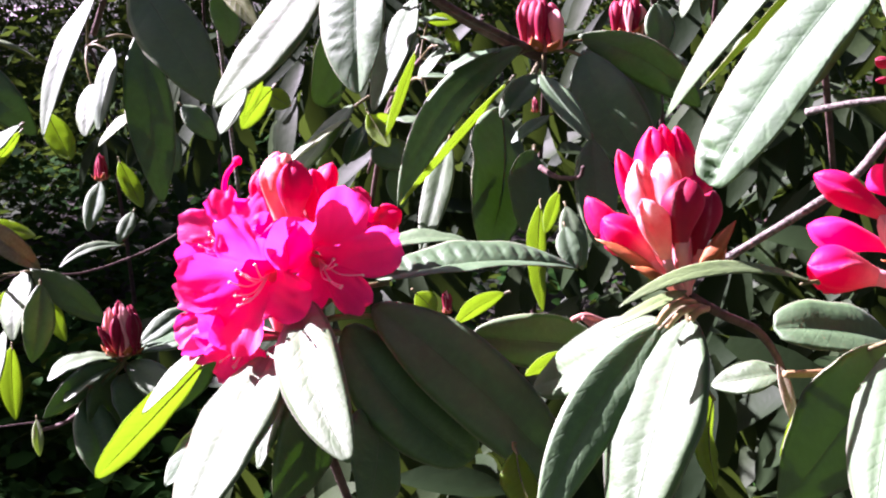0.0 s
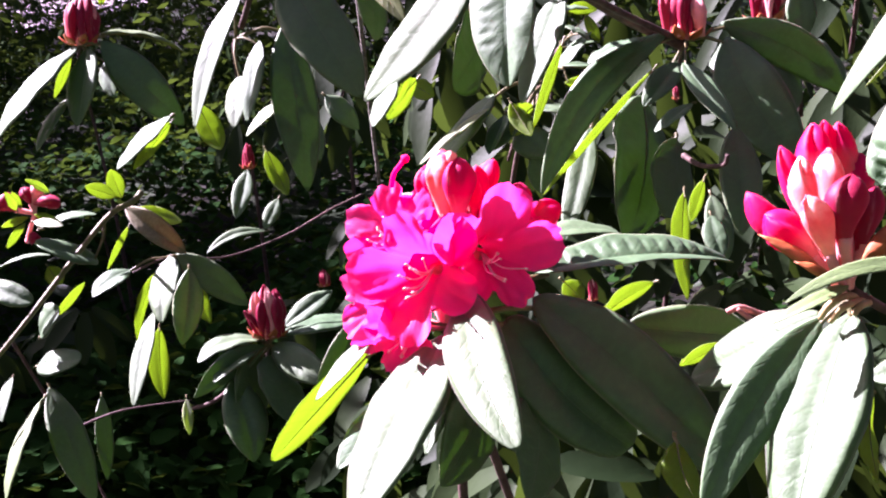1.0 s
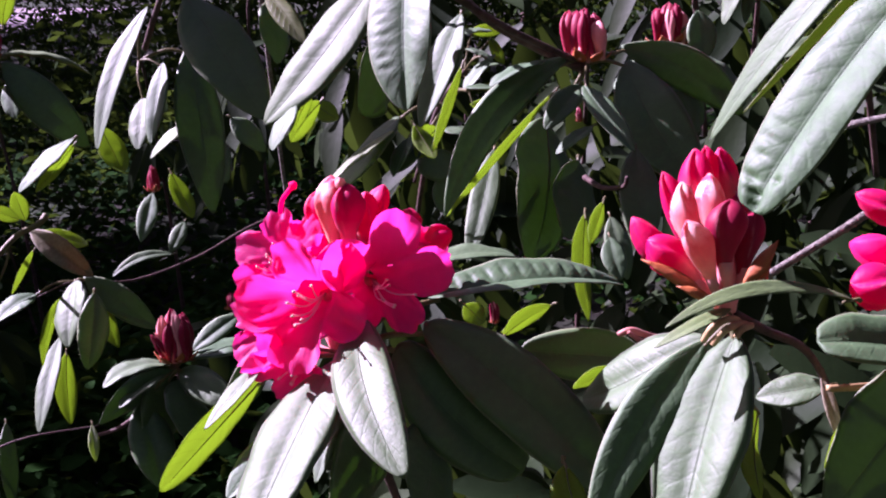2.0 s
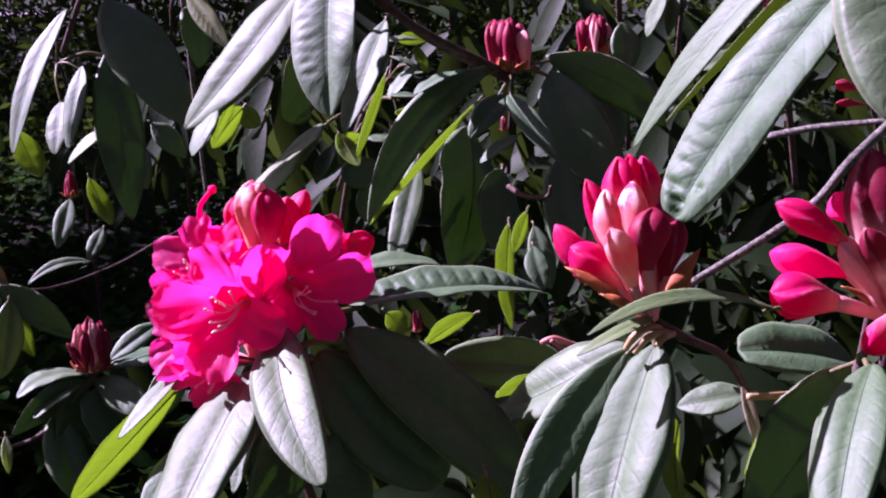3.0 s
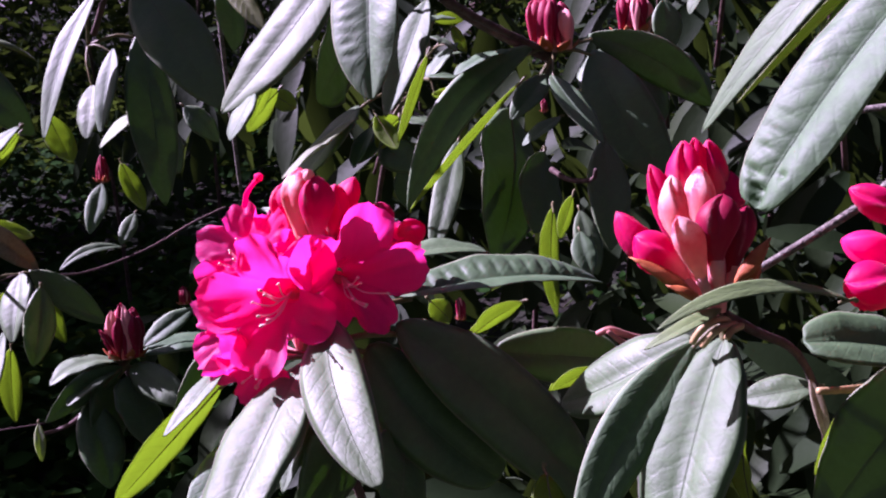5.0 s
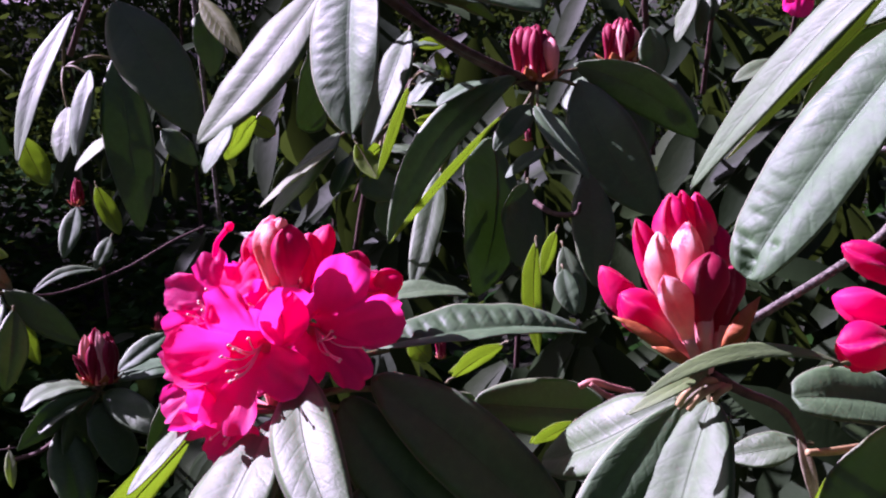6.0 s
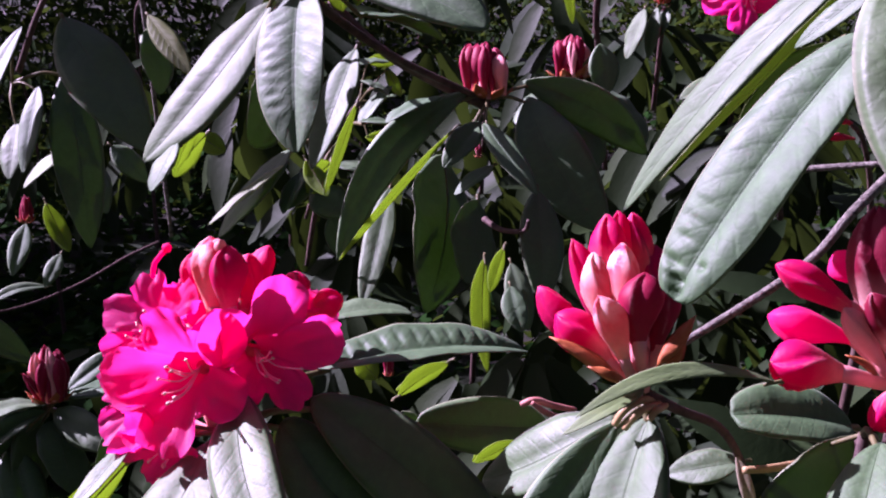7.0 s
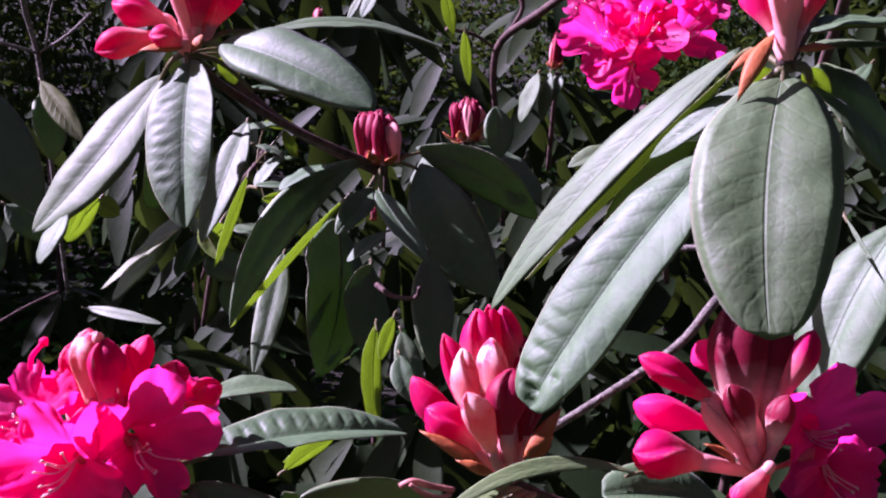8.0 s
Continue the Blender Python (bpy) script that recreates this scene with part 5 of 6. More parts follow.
leaf(b, (-0.0815, 1.3934, 0.973), (-0.0435, 1.3664, 0.9497), 0.0451, (0, -0.65, 0.76), 0.05)
leaf(b, (-0.0631, 1.4196, 0.9945), (-0.0181, 1.3936, 0.9926), 0.0323, (0.28, -0.12, 0.95), 0.05, bow=0.12, twist=0.0)
leaf(b, (-0.0311, 1.3997, 1.0871), (-0.0004, 1.3955, 1.0723), 0.0413, (0.43, -0.03, 0.9), 0.05)
leaf(b, (-0.0513, 1.4535, 1.0948), (-0.0004, 1.454, 1.1012), 0.0518, (-0.12, 0.02, 0.99), 0.05)
leaf(b, (-0.0312, 1.3895, 1.0453), (0.0245, 1.4054, 1.031), 0.0570, (0.22, 0.09, 0.97), 0.05)
leaf(b, (-0.0628, 1.3997, 1.0003), (-0.0866, 1.3731, 0.9734), 0.0375, (-0.79, 0.6, 0.1), 0.05, mats=YOUNG, label="thin yellow-green leaf")
leaf(b, (-0.1843, 1.3397, 1.0393), (-0.2137, 1.3103, 1.0009), 0.0331, (-0.77, 0.63, 0.11), 0.05, mats=YOUNG, label="thin yellow-green leaf")
leaf(b, (-0.1972, 1.3891, 1.0297), (-0.1714, 1.3846, 1.0137), 0.0238, (0.11, 0.99, -0.09), 0.05, mats=YOUNG, label="thin yellow-green leaf")
leaf(b, (-0.062, 1.3667, 0.9496), (-0.0497, 1.3563, 0.9079), 0.0264, (0.17, -0.94, 0.29), 0.05)

b = branch((-0.7059, 1.7423, 1.039), "rhododendron branch with a crimson bud and slender leaves")
stem(b, ((-0.7059, 1.7423, 1.039), (-1.2477, 3.1338, 0.8273), (-1.2477, 3.2838, 0.4116), (-1.2477, 3.3838, -0.03)), (0.003, 0.0035, 0.005, 0.008), name="woody_stem")
closed_truss(b, (-0.7059, 1.7423, 1.039), (-0.7079, 1.7618, 1.1132), 0.0720, seed=33)
leaf(b, (-0.7080, 1.7411, 1.0383), (-0.8105, 1.6652, 0.9177), 0.1089, (-0.48, -0.31, 0.82), 0.05, bow=-0.12, twist=0.0)
leaf(b, (-0.6984, 1.7408, 1.0350), (-0.6881, 1.6579, 0.9384), 0.0656, (-0.50, -0.60, 0.62), 0.05, bow=-0.064, twist=0.0)
leaf(b, (-0.7237, 1.7485, 1.0250), (-0.7448, 1.7241, 0.9679), 0.0159, (-0.83, 0.55, -0.09), 0.05, mats=YOUNG, label="thin yellow-green leaf", bow=0.03, twist=0.0)
leaf(b, (-0.6777, 1.7449, 1.0438), (-0.5665, 1.7443, 0.9245), 0.0589, (0.23, -0.95, 0.22), 0.08, cup=0.15, fold=0.18, bow=-0.0, twist=0.0)
leaf(b, (-0.6780, 1.7485, 1.0544), (-0.5675, 1.7899, 1.0199), 0.0762, (0.25, 0.13, 0.96), 0.08, mats=OLIVE, bow=-0.12, twist=0.0)
leaf(b, (-0.6781, 1.7568, 1.0155), (-0.6591, 1.7277, 0.9681), 0.0360, (-0.50, -0.60, 0.62), 0.05, bow=-0.04, twist=0.0)
leaf(b, (-0.7257, 1.7212, 0.9665), (-0.7508, 1.6618, 0.9037), 0.0547, (-0.59, -0.42, 0.69), 0.05, bow=-0.12, twist=0.0)
leaf(b, (-0.6927, 1.7986, 1.0906), (-0.6763, 1.8164, 1.1527), 0.0297, (-0.77, 0.64, 0.02), 0.05, mats=YOUNG, label="thin yellow-green leaf")

b = branch((-0.4369, 1.5634, 1.0624), "rhododendron shoot with hanging sunlit leaves")
stem(b, ((-0.4369, 1.5634, 1.0624), (-0.8175, 3.0073, 0.85), (-0.8175, 3.1573, 0.4251), (-0.8175, 3.2573, -0.03)), (0.003, 0.0035, 0.005, 0.008), name="woody_stem")
stem(b, ((-0.4299, 1.5675, 1.0759), (-0.3896, 1.5409, 1.1586), (-0.3248, 1.5182, 1.2484)), (0.0040, 0.0033, 0.0026))
leaf(b, (-0.4211, 1.5613, 1.1279), (-0.4702, 1.4725, 0.9649), 0.0383, (-0.42, -0.74, 0.53), 0.06)
leaf(b, (-0.4024, 1.5449, 1.0619), (-0.4079, 1.4802, 0.9716), 0.0321, (-0.40, -0.71, 0.58), 0.05, bow=-0.043, twist=0.0)
leaf(b, (-0.4271, 1.5337, 1.0205), (-0.4258, 1.4885, 0.9635), 0.0364, (-0.38, -0.70, 0.61), 0.05, bow=-0.039, twist=0.0)
leaf(b, (-0.4826, 1.5394, 0.9852), (-0.4505, 1.5080, 0.9330), 0.0371, (-0.45, 0.61, -0.66), 0.05, mats=YOUNG, label="thin yellow-green leaf", bow=0.025, twist=0.0)
leaf(b, (-0.3728, 1.5695, 0.9882), (-0.4224, 1.5295, 0.9452), 0.0477, (-0.46, -0.22, 0.86), 0.05, mats=OLIVE, bow=-0.12, twist=0.0)
leaf(b, (-0.5478, 1.6268, 0.9561), (-0.6135, 1.5884, 0.8919), 0.0618, (-0.46, -0.36, 0.81), 0.05, bow=-0.12, twist=0.0)
leaf(b, (-0.5533, 1.6421, 0.9461), (-0.5991, 1.6106, 0.8881), 0.0243, (-0.86, 0.50, 0.03), 0.05, mats=YOUNG, label="thin yellow-green leaf", bow=0.04, twist=0.0)
leaf(b, (-0.4047, 1.5526, 0.9237), (-0.3724, 1.5204, 0.8723), 0.0279, (-0.50, 0.60, -0.62), 0.05, mats=YOUNG, label="thin yellow-green leaf", bow=0.03, twist=0.0)
leaf(b, (-0.3763, 1.5797, 1.0804), (-0.3380, 1.4805, 0.8867), 0.0652, (0.60, -0.74, 0.30), 0.05, cup=0.15, fold=0.10, bow=0.025, twist=0.0)
leaf(b, (-0.3251, 1.554, 0.9918), (-0.2833, 1.5464, 0.95), 0.0338, (0.4, -0.74, 0.54), 0.05)
leaf(b, (-0.4355, 1.5753, 0.8930), (-0.4418, 1.5280, 0.8408), 0.0264, (0.09, -0.79, 0.60), 0.05, bow=-0.012, twist=0.0)
leaf(b, (-0.4078, 1.6189, 0.8457), (-0.4204, 1.5853, 0.8124), 0.0215, (0.09, -0.82, 0.56), 0.05, bow=-0.014, twist=0.0)

b = branch((-0.4302, 1.6091, 0.6455), "rhododendron branch with a crimson bud and a whorl of leaves")
stem(b, ((-0.4302, 1.6091, 0.6455), (-0.7772, 2.9858, 0.0914), (-0.7772, 3.1358, -0.1668), (-0.7772, 3.2358, -0.03)), (0.003, 0.0035, 0.005, 0.008), name="woody_stem")
stem(b, ((-0.4302, 1.6101, 0.6492), (-0.4623, 1.6271, 0.606), (-0.5202, 1.6482, 0.5471), (-0.5772, 1.6678, 0.5215)), (0.0040, 0.0035, 0.0031, 0.0026))
closed_truss(b, (-0.4302, 1.6107, 0.6514), (-0.4345, 1.6292, 0.7229), 0.0720, seed=34)
closed_truss(b, (-0.437, 1.602, 0.6601), (-0.4587, 1.5996, 0.6969), 0.0229, seed=36)
leaf(b, (-0.4680, 1.5600, 0.6157), (-0.4319, 1.5000, 0.5201), 0.0623, (0.55, -0.83, -0.05), 0.05, bow=-0.007, twist=0.0)
leaf(b, (-0.4324, 1.6000, 0.6450), (-0.5117, 1.5200, 0.6010), 0.0379, (0.60, -0.75, 0.20), 0.05, bow=0.076, twist=0.0)
leaf(b, (-0.5489, 1.6600, 0.7368), (-0.5551, 1.6200, 0.6394), 0.0479, (0.60, -0.80, -0.05), 0.05, bow=-0.004, twist=0.0)
leaf(b, (-0.4473, 1.7000, 0.7811), (-0.5223, 1.6600, 0.7597), 0.0170, (0.10, -0.60, 0.80), 0.05, bow=0.12, twist=0.0)
leaf(b, (-0.2565, 1.3500, 0.7700), (-0.3026, 1.3000, 0.6934), 0.0447, (0.60, -0.80, 0.00), 0.05, bow=0.006, twist=0.0)
leaf(b, (-0.4726, 1.5000, 0.9897), (-0.4440, 1.4800, 0.9403), 0.0324, (-0.56, 0.77, -0.31), 0.05, mats=YOUNG, label="thin yellow-green leaf", bow=0.021, twist=0.0)
leaf(b, (-0.5484, 1.6000, 0.5673), (-0.5412, 1.5800, 0.5222), 0.0156, (0.10, -0.97, 0.20), 0.05, mats=YOUNG, label="thin yellow-green leaf", bow=-0.011, twist=0.0)
leaf(b, (-0.7554, 1.7000, 0.8380), (-0.7722, 1.6600, 0.8645), 0.0150, (0.31, -0.72, 0.62), 0.05, mats=YOUNG, label="thin yellow-green leaf", bow=-0.039, twist=0.0)
leaf(b, (-0.7975, 1.6800, 0.8165), (-0.8034, 1.6600, 0.8470), 0.0139, (0.31, -0.72, 0.62), 0.05, mats=YOUNG, label="thin yellow-green leaf", bow=-0.019, twist=0.0)
leaf(b, (-0.7745, 1.6800, 0.8001), (-0.7240, 1.6600, 0.7985), 0.0183, (0.31, -0.62, 0.72), 0.05, mats=YOUNG, label="thin yellow-green leaf", bow=0.04, twist=0.0)
leaf(b, (-0.4242, 1.6080, 0.6431), (-0.3419, 1.5558, 0.6116), 0.0468, (-0.40, -0.60, 0.70), 0.06, point=0.7, bow=0.004, twist=0.0)
leaf(b, (-0.4343, 1.6097, 0.6498), (-0.5132, 1.5512, 0.6384), 0.0613, (-0.02, 0.01, 1.00), 0.08, bow=0.12, twist=0.0)
leaf(b, (-0.4432, 1.6071, 0.6421), (-0.4853, 1.5252, 0.6202), 0.0476, (-0.11, -0.2, 0.97), 0.05)
leaf(b, (-0.4131, 1.6354, 0.6609), (-0.3526, 1.6818, 0.6995), 0.0327, (0.02, -0.65, 0.76), 0.05)
leaf(b, (-0.4148, 1.6228, 0.653), (-0.3016, 1.6746, 0.6562), 0.0805, (-0.04, 0.02, 1), 0.06)
leaf(b, (-0.4264, 1.6149, 0.6271), (-0.3906, 1.5379, 0.5601), 0.0871, (0.77, -0.18, 0.62), 0.05, cup=0.15, fold=0.10)
leaf(b, (-0.4419, 1.6137, 0.6275), (-0.4576, 1.5327, 0.5618), 0.0854, (0.94, -0.3, 0.15), 0.05, cup=0.15, fold=0.10)

b = branch((-0.6571, 1.9047, 0.6856), "rhododendron twig with a brown dry leaf and drooping grey-green leaves")
stem(b, ((-0.6571, 1.9047, 0.6856), (-1.1103, 3.2832, 0.2359), (-1.1103, 3.4332, -0.0384), (-1.1103, 3.5332, -0.03)), (0.003, 0.0035, 0.005, 0.008), name="woody_stem")
stem(b, ((-0.3997, 2.2493, 0.7103), (-0.4469, 2.1889, 0.697), (-0.5073, 2.0736, 0.6776), (-0.5844, 1.96, 0.6706), (-0.6571, 1.9047, 0.6856), (-0.7043, 1.8649, 0.6716)), (0.0025, 0.0023, 0.0022, 0.0020, 0.0018, 0.0016))
leaf(b, (-0.7214, 1.9055, 0.7669), (-0.6310, 1.9087, 0.6921), 0.0414, (-0.31, -0.62, 0.72), 0.12, mats=DRY, label="dry brown leaf", fold=0.95, bow=0.018, twist=0.0)
leaf(b, (-0.7157, 1.9304, 0.7592), (-0.6330, 1.9102, 0.7436), 0.0292, (-0.24, 0.96, 0.11), 0.05, mats=YOUNG, label="thin yellow-green leaf", bow=-0.021, twist=0.0)
leaf(b, (-0.6446, 1.9075, 0.6914), (-0.5331, 1.9064, 0.6066), 0.0479, (0.19, -0.95, 0.26), 0.06, cup=0.15, fold=0.18)
leaf(b, (-0.6523, 1.8934, 0.6897), (-0.6445, 1.8083, 0.6078), 0.0699, (-0.50, -0.60, 0.62), 0.06, bow=-0.067, twist=0.0)
leaf(b, (-0.6786, 1.8963, 0.6627), (-0.6904, 1.8194, 0.5742), 0.0246, (-0.88, 0.41, -0.24), 0.05, mats=YOUNG, label="thin yellow-green leaf")
leaf(b, (-0.6169, 1.9095, 0.6497), (-0.5879, 1.8744, 0.5854), 0.0317, (-0.56, 0.6, -0.58), 0.05, mats=YOUNG, label="thin yellow-green leaf")
leaf(b, (-0.6844, 1.8893, 0.5997), (-0.6897, 1.7744, 0.4833), 0.0387, (-0.31, -0.67, 0.68), 0.05)
leaf(b, (-0.6817, 1.9021, 0.5688), (-0.6617, 1.8366, 0.4721), 0.0415, (-0.75, 0.47, -0.47), 0.05, mats=YOUNG, label="thin yellow-green leaf")
leaf(b, (-0.7155, 1.8843, 0.6707), (-0.7596, 1.8306, 0.642), 0.0543, (-0.12, -0.39, 0.91), 0.05)
leaf(b, (-0.7208, 1.9117, 0.7359), (-0.7441, 1.8623, 0.6768), 0.0145, (-0.87, 0.49, -0.06), 0.05, mats=YOUNG, label="thin yellow-green leaf")

b = branch((-0.7243, 1.8158, 0.7676), "rhododendron stem with pale sunlit leaves and a crimson bud")
stem(b, ((-0.7243, 1.8158, 0.7676), (-1.2453, 3.1823, 0.364), (-1.2453, 3.3323, 0.0569), (-1.2453, 3.4323, -0.03)), (0.003, 0.0035, 0.005, 0.008), name="woody_stem")
stem(b, ((-0.678, 1.861, 0.8022), (-0.6876, 1.8464, 0.7904), (-0.7243, 1.8158, 0.7676), (-0.8025, 1.7272, 0.6605), (-0.8337, 1.6921, 0.6186), (-0.89, 1.647, 0.5492)), (0.0050, 0.0047, 0.0043, 0.0040, 0.0036, 0.0033), STALK)
leaf(b, (-0.7368, 1.8099, 0.7062), (-0.8074, 1.7499, 0.7486), 0.0632, (-0.30, -0.51, 0.81), 0.05, point=.6, bow=-0.1, twist=0.0)
leaf(b, (-0.8889, 1.7465, 0.6858), (-0.8111, 1.7283, 0.6645), 0.0403, (-0.35, -0.55, 0.75), 0.05, point=.6, bow=0.017, twist=0.0)
leaf(b, (-0.8073, 1.7342, 0.6106), (-0.7709, 1.7291, 0.6557), 0.0561, (-0.65, -0.6, 0.46), 0.05, point=.7)
leaf(b, (-0.8113, 1.7222, 0.5676), (-0.7314, 1.6937, 0.5894), 0.0487, (-0.35, -0.55, 0.75), 0.05, point=.6, bow=0.039, twist=0.0)
leaf(b, (-0.8239, 1.8131, 0.756), (-0.7419, 1.8362, 0.7725), 0.0523, (-0.18, -0.05, 0.98), 0.08)
leaf(b, (-0.8896, 1.7805, 0.6979), (-0.8044, 1.7947, 0.7191), 0.0363, (-0.24, 0, 0.97), 0.08)
leaf(b, (-0.8086, 1.7899, 0.7026), (-0.7833, 1.776, 0.6801), 0.0291, (-0.15, 0.76, -0.63), 0.05, mats=YOUNG, label="thin yellow-green leaf")
leaf(b, (-0.7957, 1.7716, 0.6295), (-0.7569, 1.7982, 0.6754), 0.0181, (-0.71, 0.67, 0.21), 0.05, mats=YOUNG, label="thin yellow-green leaf")
leaf(b, (-0.8406, 1.6962, 0.559), (-0.8387, 1.6417, 0.5101), 0.0225, (-0.23, -0.65, 0.72), 0.05)
leaf(b, (-0.7936, 1.6920, 0.5293), (-0.8057, 1.5616, 0.4268), 0.1031, (-0.79, -0.53, 0.32), 0.06, mats=OLIVE, bow=-0.12, twist=0.0)
leaf(b, (-0.8018, 1.7344, 0.5306), (-0.7117, 1.6419, 0.3844), 0.0599, (0.58, -0.48, 0.66), 0.05, cup=0.15, fold=0.10, bow=0.023, twist=0.0)
leaf(b, (-0.7454, 1.7924, 0.494), (-0.7186, 1.7146, 0.3878), 0.0346, (0.8, -0.37, 0.47), 0.05, cup=0.15, fold=0.10)
stem(b, ((-0.8638, 1.7559, 0.5964), (-0.8291, 1.7679, 0.5118), (-0.7627, 1.7612, 0.3841), (-0.6925, 1.7315, 0.2467)), (0.0030, 0.0027, 0.0023, 0.0020))
stem(b, ((-0.7588, 1.7321, 0.4682), (-0.6949, 1.7444, 0.4898), (-0.5997, 1.7856, 0.4912)), (0.0020, 0.0016, 0.0013))
h = truss(b, (-0.8201, 1.7901, 0.7853), (-0.826, 1.7968, 0.8125), 0.004)
bud(h, (-0.8201, 1.7936, 0.7984), (-0.7712, 1.7697, 0.8073), 0.0208, PETAL_DARK, (-0.8201, 1.7901, 0.7853), "tight dark crimson bud")
bud(h, (-0.826, 1.7935, 0.8002), (-0.8328, 1.7892, 0.8254), 0.0225, PETAL_DARK, (-0.8201, 1.7901, 0.7853), "tight dark crimson bud")
bud(h, (-0.8235, 1.7942, 0.8018), (-0.811, 1.7927, 0.8306), 0.0208, PEDICEL, (-0.8201, 1.7901, 0.7853), "pale salmon-pink bud")
bud(h, (-0.8318, 1.7787, 0.7471), (-0.8084, 1.763, 0.7573), 0.0173, PETAL_DARK, (-0.8201, 1.7901, 0.7853), "tight dark crimson bud")
bud(h, (-0.8471, 1.7889, 0.7909), (-0.8722, 1.7811, 0.8101), 0.0259, PETAL_DARK, (-0.8201, 1.7901, 0.7853), "tight dark crimson bud")
leaf(b, (-0.8176, 1.7801, 0.786), (-0.7678, 1.7618, 0.7766), 0.0164, (0.38, 0.89, 0.26), 0.05, mats=YOUNG, stalk=False, label="thin yellow-green leaf")
leaf(b, (-0.826, 1.7782, 0.7821), (-0.8575, 1.7521, 0.7739), 0.0147, (-0.66, 0.7, 0.28), 0.05, mats=YOUNG, stalk=False, label="thin yellow-green leaf")
leaf(b, (-0.8302, 1.7757, 0.774), (-0.8491, 1.7446, 0.743), 0.0155, (-0.87, 0.49, 0.05), 0.05, mats=YOUNG, stalk=False, label="thin yellow-green leaf")
leaf(b, (-0.8361, 1.7806, 0.7945), (-0.8426, 1.7668, 0.8235), 0.0108, (-0.67, 0.72, 0.19), 0.05, mats=YOUNG, stalk=False, label="thin yellow-green leaf")
leaf(b, (-0.71, 1.8365, 0.8007), (-0.7534, 1.8266, 0.8188), 0.0250, (-0.19, 0.98, 0.09), 0.05, mats=YOUNG, stalk=False, label="thin yellow-green leaf")
leaf(b, (-0.7049, 1.8464, 0.7967), (-0.7186, 1.8464, 0.8408), 0.0284, (-0.58, 0.79, -0.18), 0.05, mats=YOUNG, stalk=False, label="thin yellow-green leaf")

b = branch((-0.0342, 1.5008, 1.0518), "rhododendron shoot with backlit yellow-green leaves")
stem(b, ((-0.0342, 1.5008, 1.0518), (-0.0632, 2.9921, 0.8231), (-0.0632, 3.1421, 0.4024), (-0.0632, 3.2421, -0.03)), (0.003, 0.0035, 0.005, 0.008), name="woody_stem")
stem(b, ((-0.0342, 1.5008, 1.0518), (-0.0666, 1.4705, 1.0098), (-0.0944, 1.4705, 0.924)), (0.0030, 0.0025, 0.0020))
leaf(b, (-0.1095, 1.3723, 1.0026), (-0.1818, 1.3152, 0.9508), 0.0269, (-0.61, -0.33, 0.72), 0.06, mats=YOUNG, label="thin yellow-green leaf", bow=-0.12, twist=0.0)
leaf(b, (-0.0943, 1.3845, 0.9922), (-0.1087, 1.3446, 0.9562), 0.0345, (-0.66, -0.38, 0.65), 0.06, bow=-0.099, twist=0.0)
leaf(b, (-0.0856, 1.3477, 1.0117), (-0.0629, 1.3189, 0.9804), 0.0245, (-0.23, 0.63, -0.74), 0.06, mats=YOUNG, label="thin yellow-green leaf")
leaf(b, (-0.177, 1.1159, 1.0664), (-0.1945, 1.0867, 1.0301), 0.0328, (-0.66, -0.4, 0.64), 0.05)
leaf(b, (-0.058, 1.4057, 0.9986), (-0.0174, 1.3806, 0.9837), 0.0510, (0.27, -0.14, 0.95), 0.05)
leaf(b, (0.0019, 1.4543, 1.0756), (-0.0328, 1.4147, 1.0373), 0.0290, (-0.56, -0.27, 0.79), 0.05)
leaf(b, (-0.0273, 1.5117, 1.0966), (0.0089, 1.5105, 1.0952), 0.0176, (0.04, 0.91, 0.42), 0.05, mats=YOUNG, label="thin yellow-green leaf")
leaf(b, (-0.0243, 1.5005, 1.0518), (0.0119, 1.5016, 1.0594), 0.0319, (-0.21, 0.02, 0.98), 0.05)
leaf(b, (-0.0043, 1.5096, 1.0901), (0.0119, 1.5013, 1.0581), 0.0149, (-0.25, 0.9, -0.36), 0.05, mats=YOUNG, label="thin yellow-green leaf")
leaf(b, (-0.0279, 1.4911, 1.0134), (0.0313, 1.4883, 1.0069), 0.0237, (0.08, 0.94, 0.34), 0.05, mats=YOUNG, label="thin yellow-green leaf")
leaf(b, (-0.0149, 1.483, 0.9814), (-0.0405, 1.4202, 0.9335), 0.0715, (0.93, -0.37, -0.01), 0.05, cup=0.15, fold=0.10)
leaf(b, (-0.1272, 1.615, 1.089), (-0.1597, 1.4924, 1.0072), 0.1135, (0.97, -0.25, -0.02), 0.05, cup=0.15, fold=0.10)
leaf(b, (-0.3542, 1.4789, 1.1442), (-0.2539, 1.3927, 1.0121), 0.0798, (0.27, -0.7, 0.66), 0.06, cup=0.15, fold=0.10)
# Wide leaf added out of view, across the sun, to shade the previous one.
leaf(b, (-0.4623, 1.4647, 1.1605), (-0.358, 1.4857, 1.2549), 0.0954, (-0.54, 0.72, 0.43), 0.03)
leaf(b, (-0.4117, 1.6973, 0.9802), (-0.3497, 1.6235, 0.8955), 0.0577, (0.46, -0.47, 0.75), 0.05, cup=0.15, fold=0.10)
leaf(b, (0.1029, 0.8350, 0.9242), (0.0152, 0.8000, 0.9425), 0.0383, (0.60, -0.76, 0.25), 0.08, point=.7, bow=-0.003, twist=0.0)
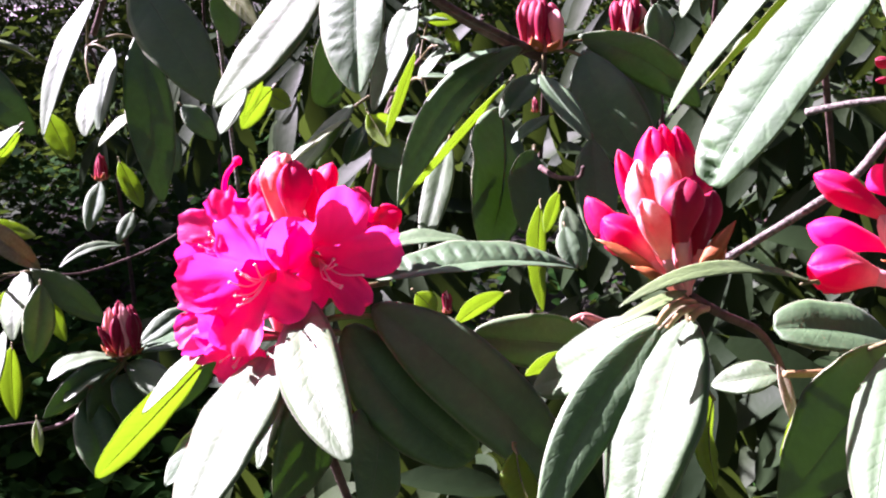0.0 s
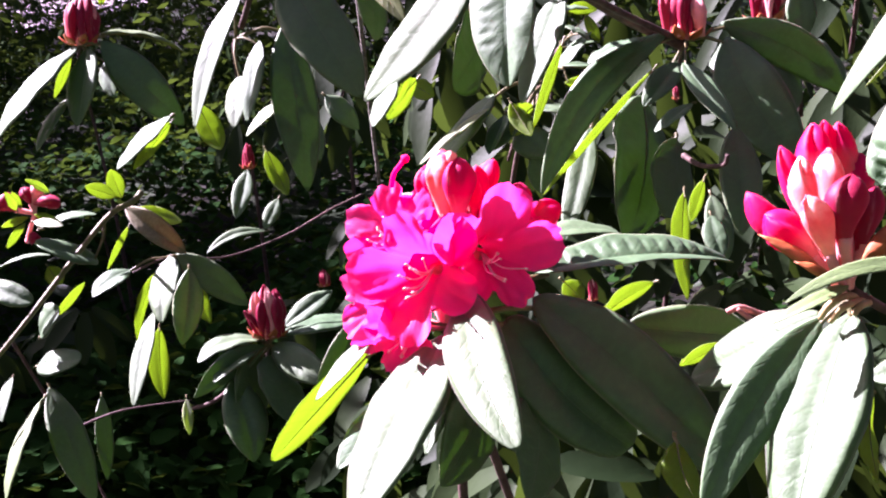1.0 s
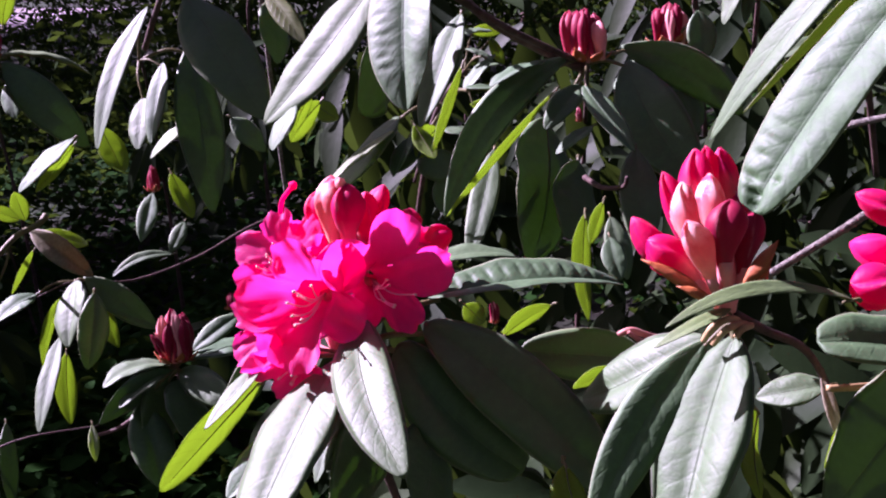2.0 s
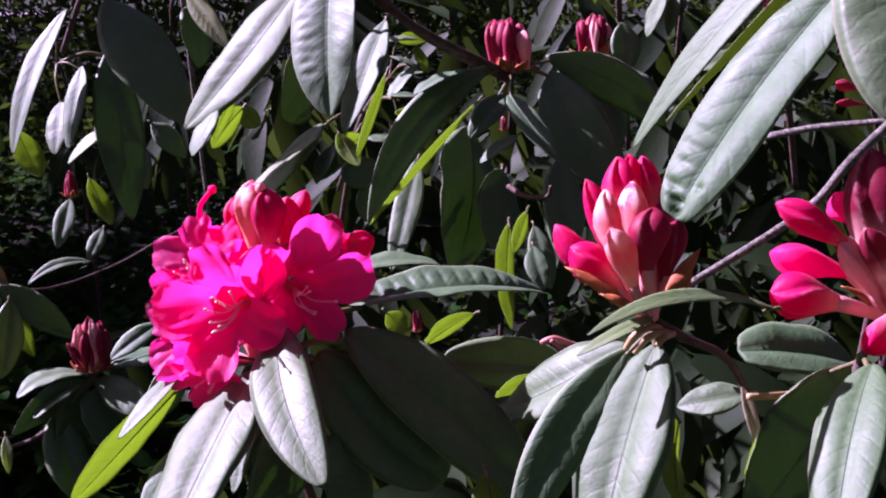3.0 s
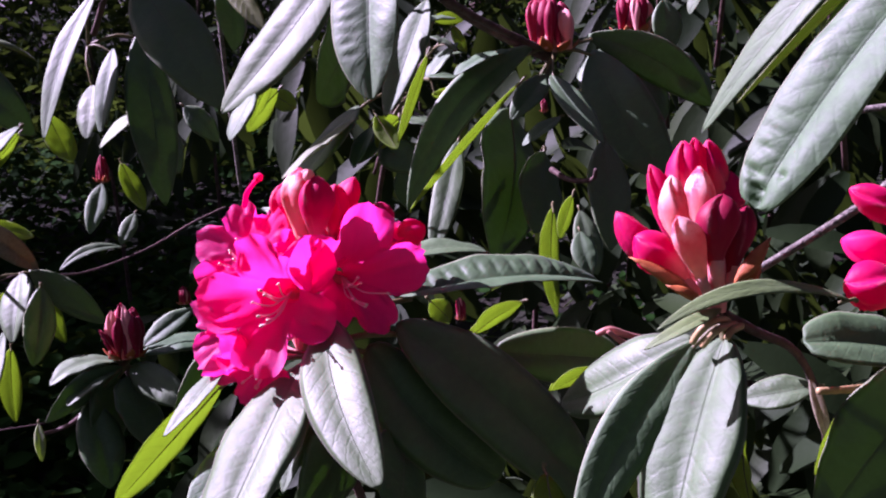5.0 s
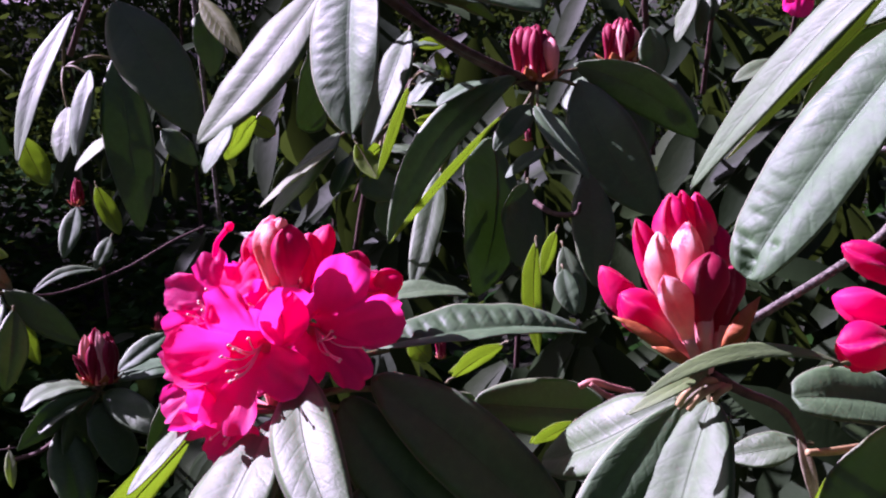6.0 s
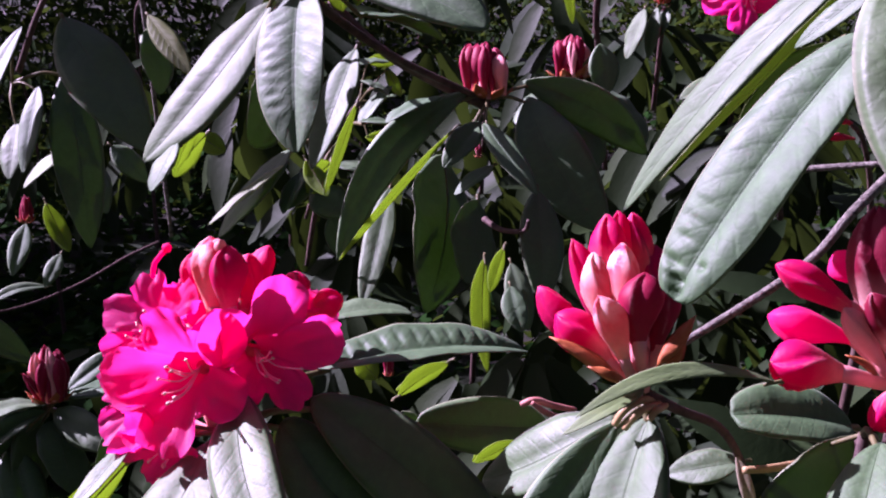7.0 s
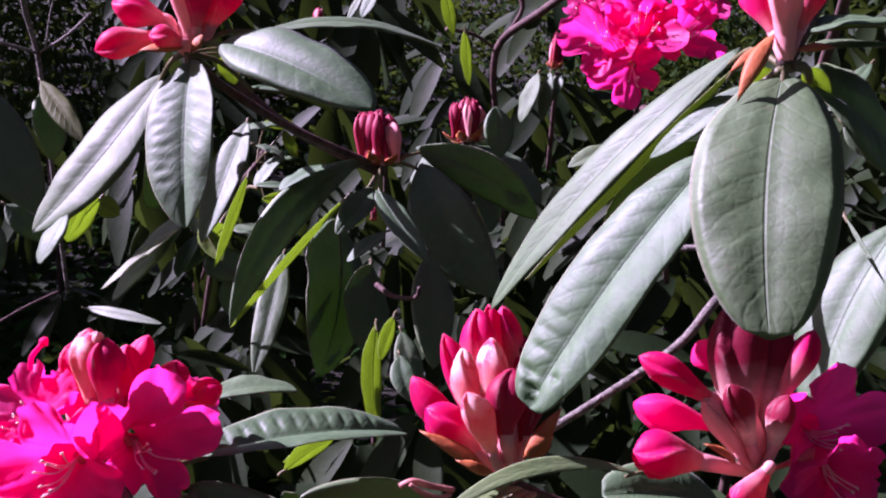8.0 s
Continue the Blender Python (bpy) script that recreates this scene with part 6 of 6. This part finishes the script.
leaf(b, (0.0799, 0.8182, 0.9261), (0.0508, 0.8056, 0.914), 0.0183, (-0.47, 0.85, 0.25), 0.05, mats=YOUNG, label="thin yellow-green leaf")
leaf(b, (0.0996, 1.1500, 0.9686), (0.0867, 1.1300, 0.9335), 0.0171, (-0.66, 0.49, -0.57), 0.05, mats=YOUNG, label="thin yellow-green leaf", bow=0.039, twist=0.0)
leaf(b, (0.1029, 1.1107, 0.9443), (0.1107, 1.0819, 0.9119), 0.0228, (0.02, -0.75, 0.67), 0.05)
leaf(b, (0.0196, 0.849, 0.9201), (-0.0193, 0.7934, 0.9002), 0.0639, (0.83, -0.52, -0.19), 0.06, cup=0.15, fold=0.10)
leaf(b, (0.0451, 1.0000, 0.9145), (0.0039, 1.0000, 0.8907), 0.0126, (-0.22, 0.89, 0.39), 0.05, mats=YOUNG, label="thin yellow-green leaf", bow=0.046, twist=0.0)
leaf(b, (0.0049, 0.9485, 0.9048), (0.0424, 0.9535, 0.9282), 0.0198, (-0.35, 0.86, 0.37), 0.05, mats=YOUNG, label="thin yellow-green leaf")
leaf(b, (-0.0278, 1.051, 0.8999), (-0.011, 1.0466, 0.8834), 0.0205, (-0.05, 0.95, -0.31), 0.05, mats=YOUNG, label="thin yellow-green leaf")
closed_truss(b, (-0.0011, 1.0942, 0.8685), (-0.0025, 1.0991, 0.8881), 0.0141, seed=51)
closed_truss(b, (0.0969, 1.4337, 1.0001), (0.0957, 1.4378, 1.0168), 0.0127, seed=52)
closed_truss(b, (-0.1579, 1.6917, 0.9799), (-0.1593, 1.6967, 1.0002), 0.0194, seed=53)
closed_truss(b, (-0.4274, 1.5500, 0.8996), (-0.4300, 1.5600, 0.9326), 0.0270, seed=54)
leaf(b, (-0.0458, 0.9100, 0.9755), (0.0148, 0.9300, 0.9743), 0.0396, (0.08, -0.01, 1.00), 0.05, point=.6, bow=-0.096, twist=0.0)
leaf(b, (-0.2502, 1.6229, 0.8497), (-0.1484, 1.5593, 0.8464), 0.0159, (-0.37, -0.62, 0.69), 0.05)
closed_truss(b, (-0.3438, 1.5851, 0.7339), (-0.3461, 1.5911, 0.757), 0.0254, seed=55)
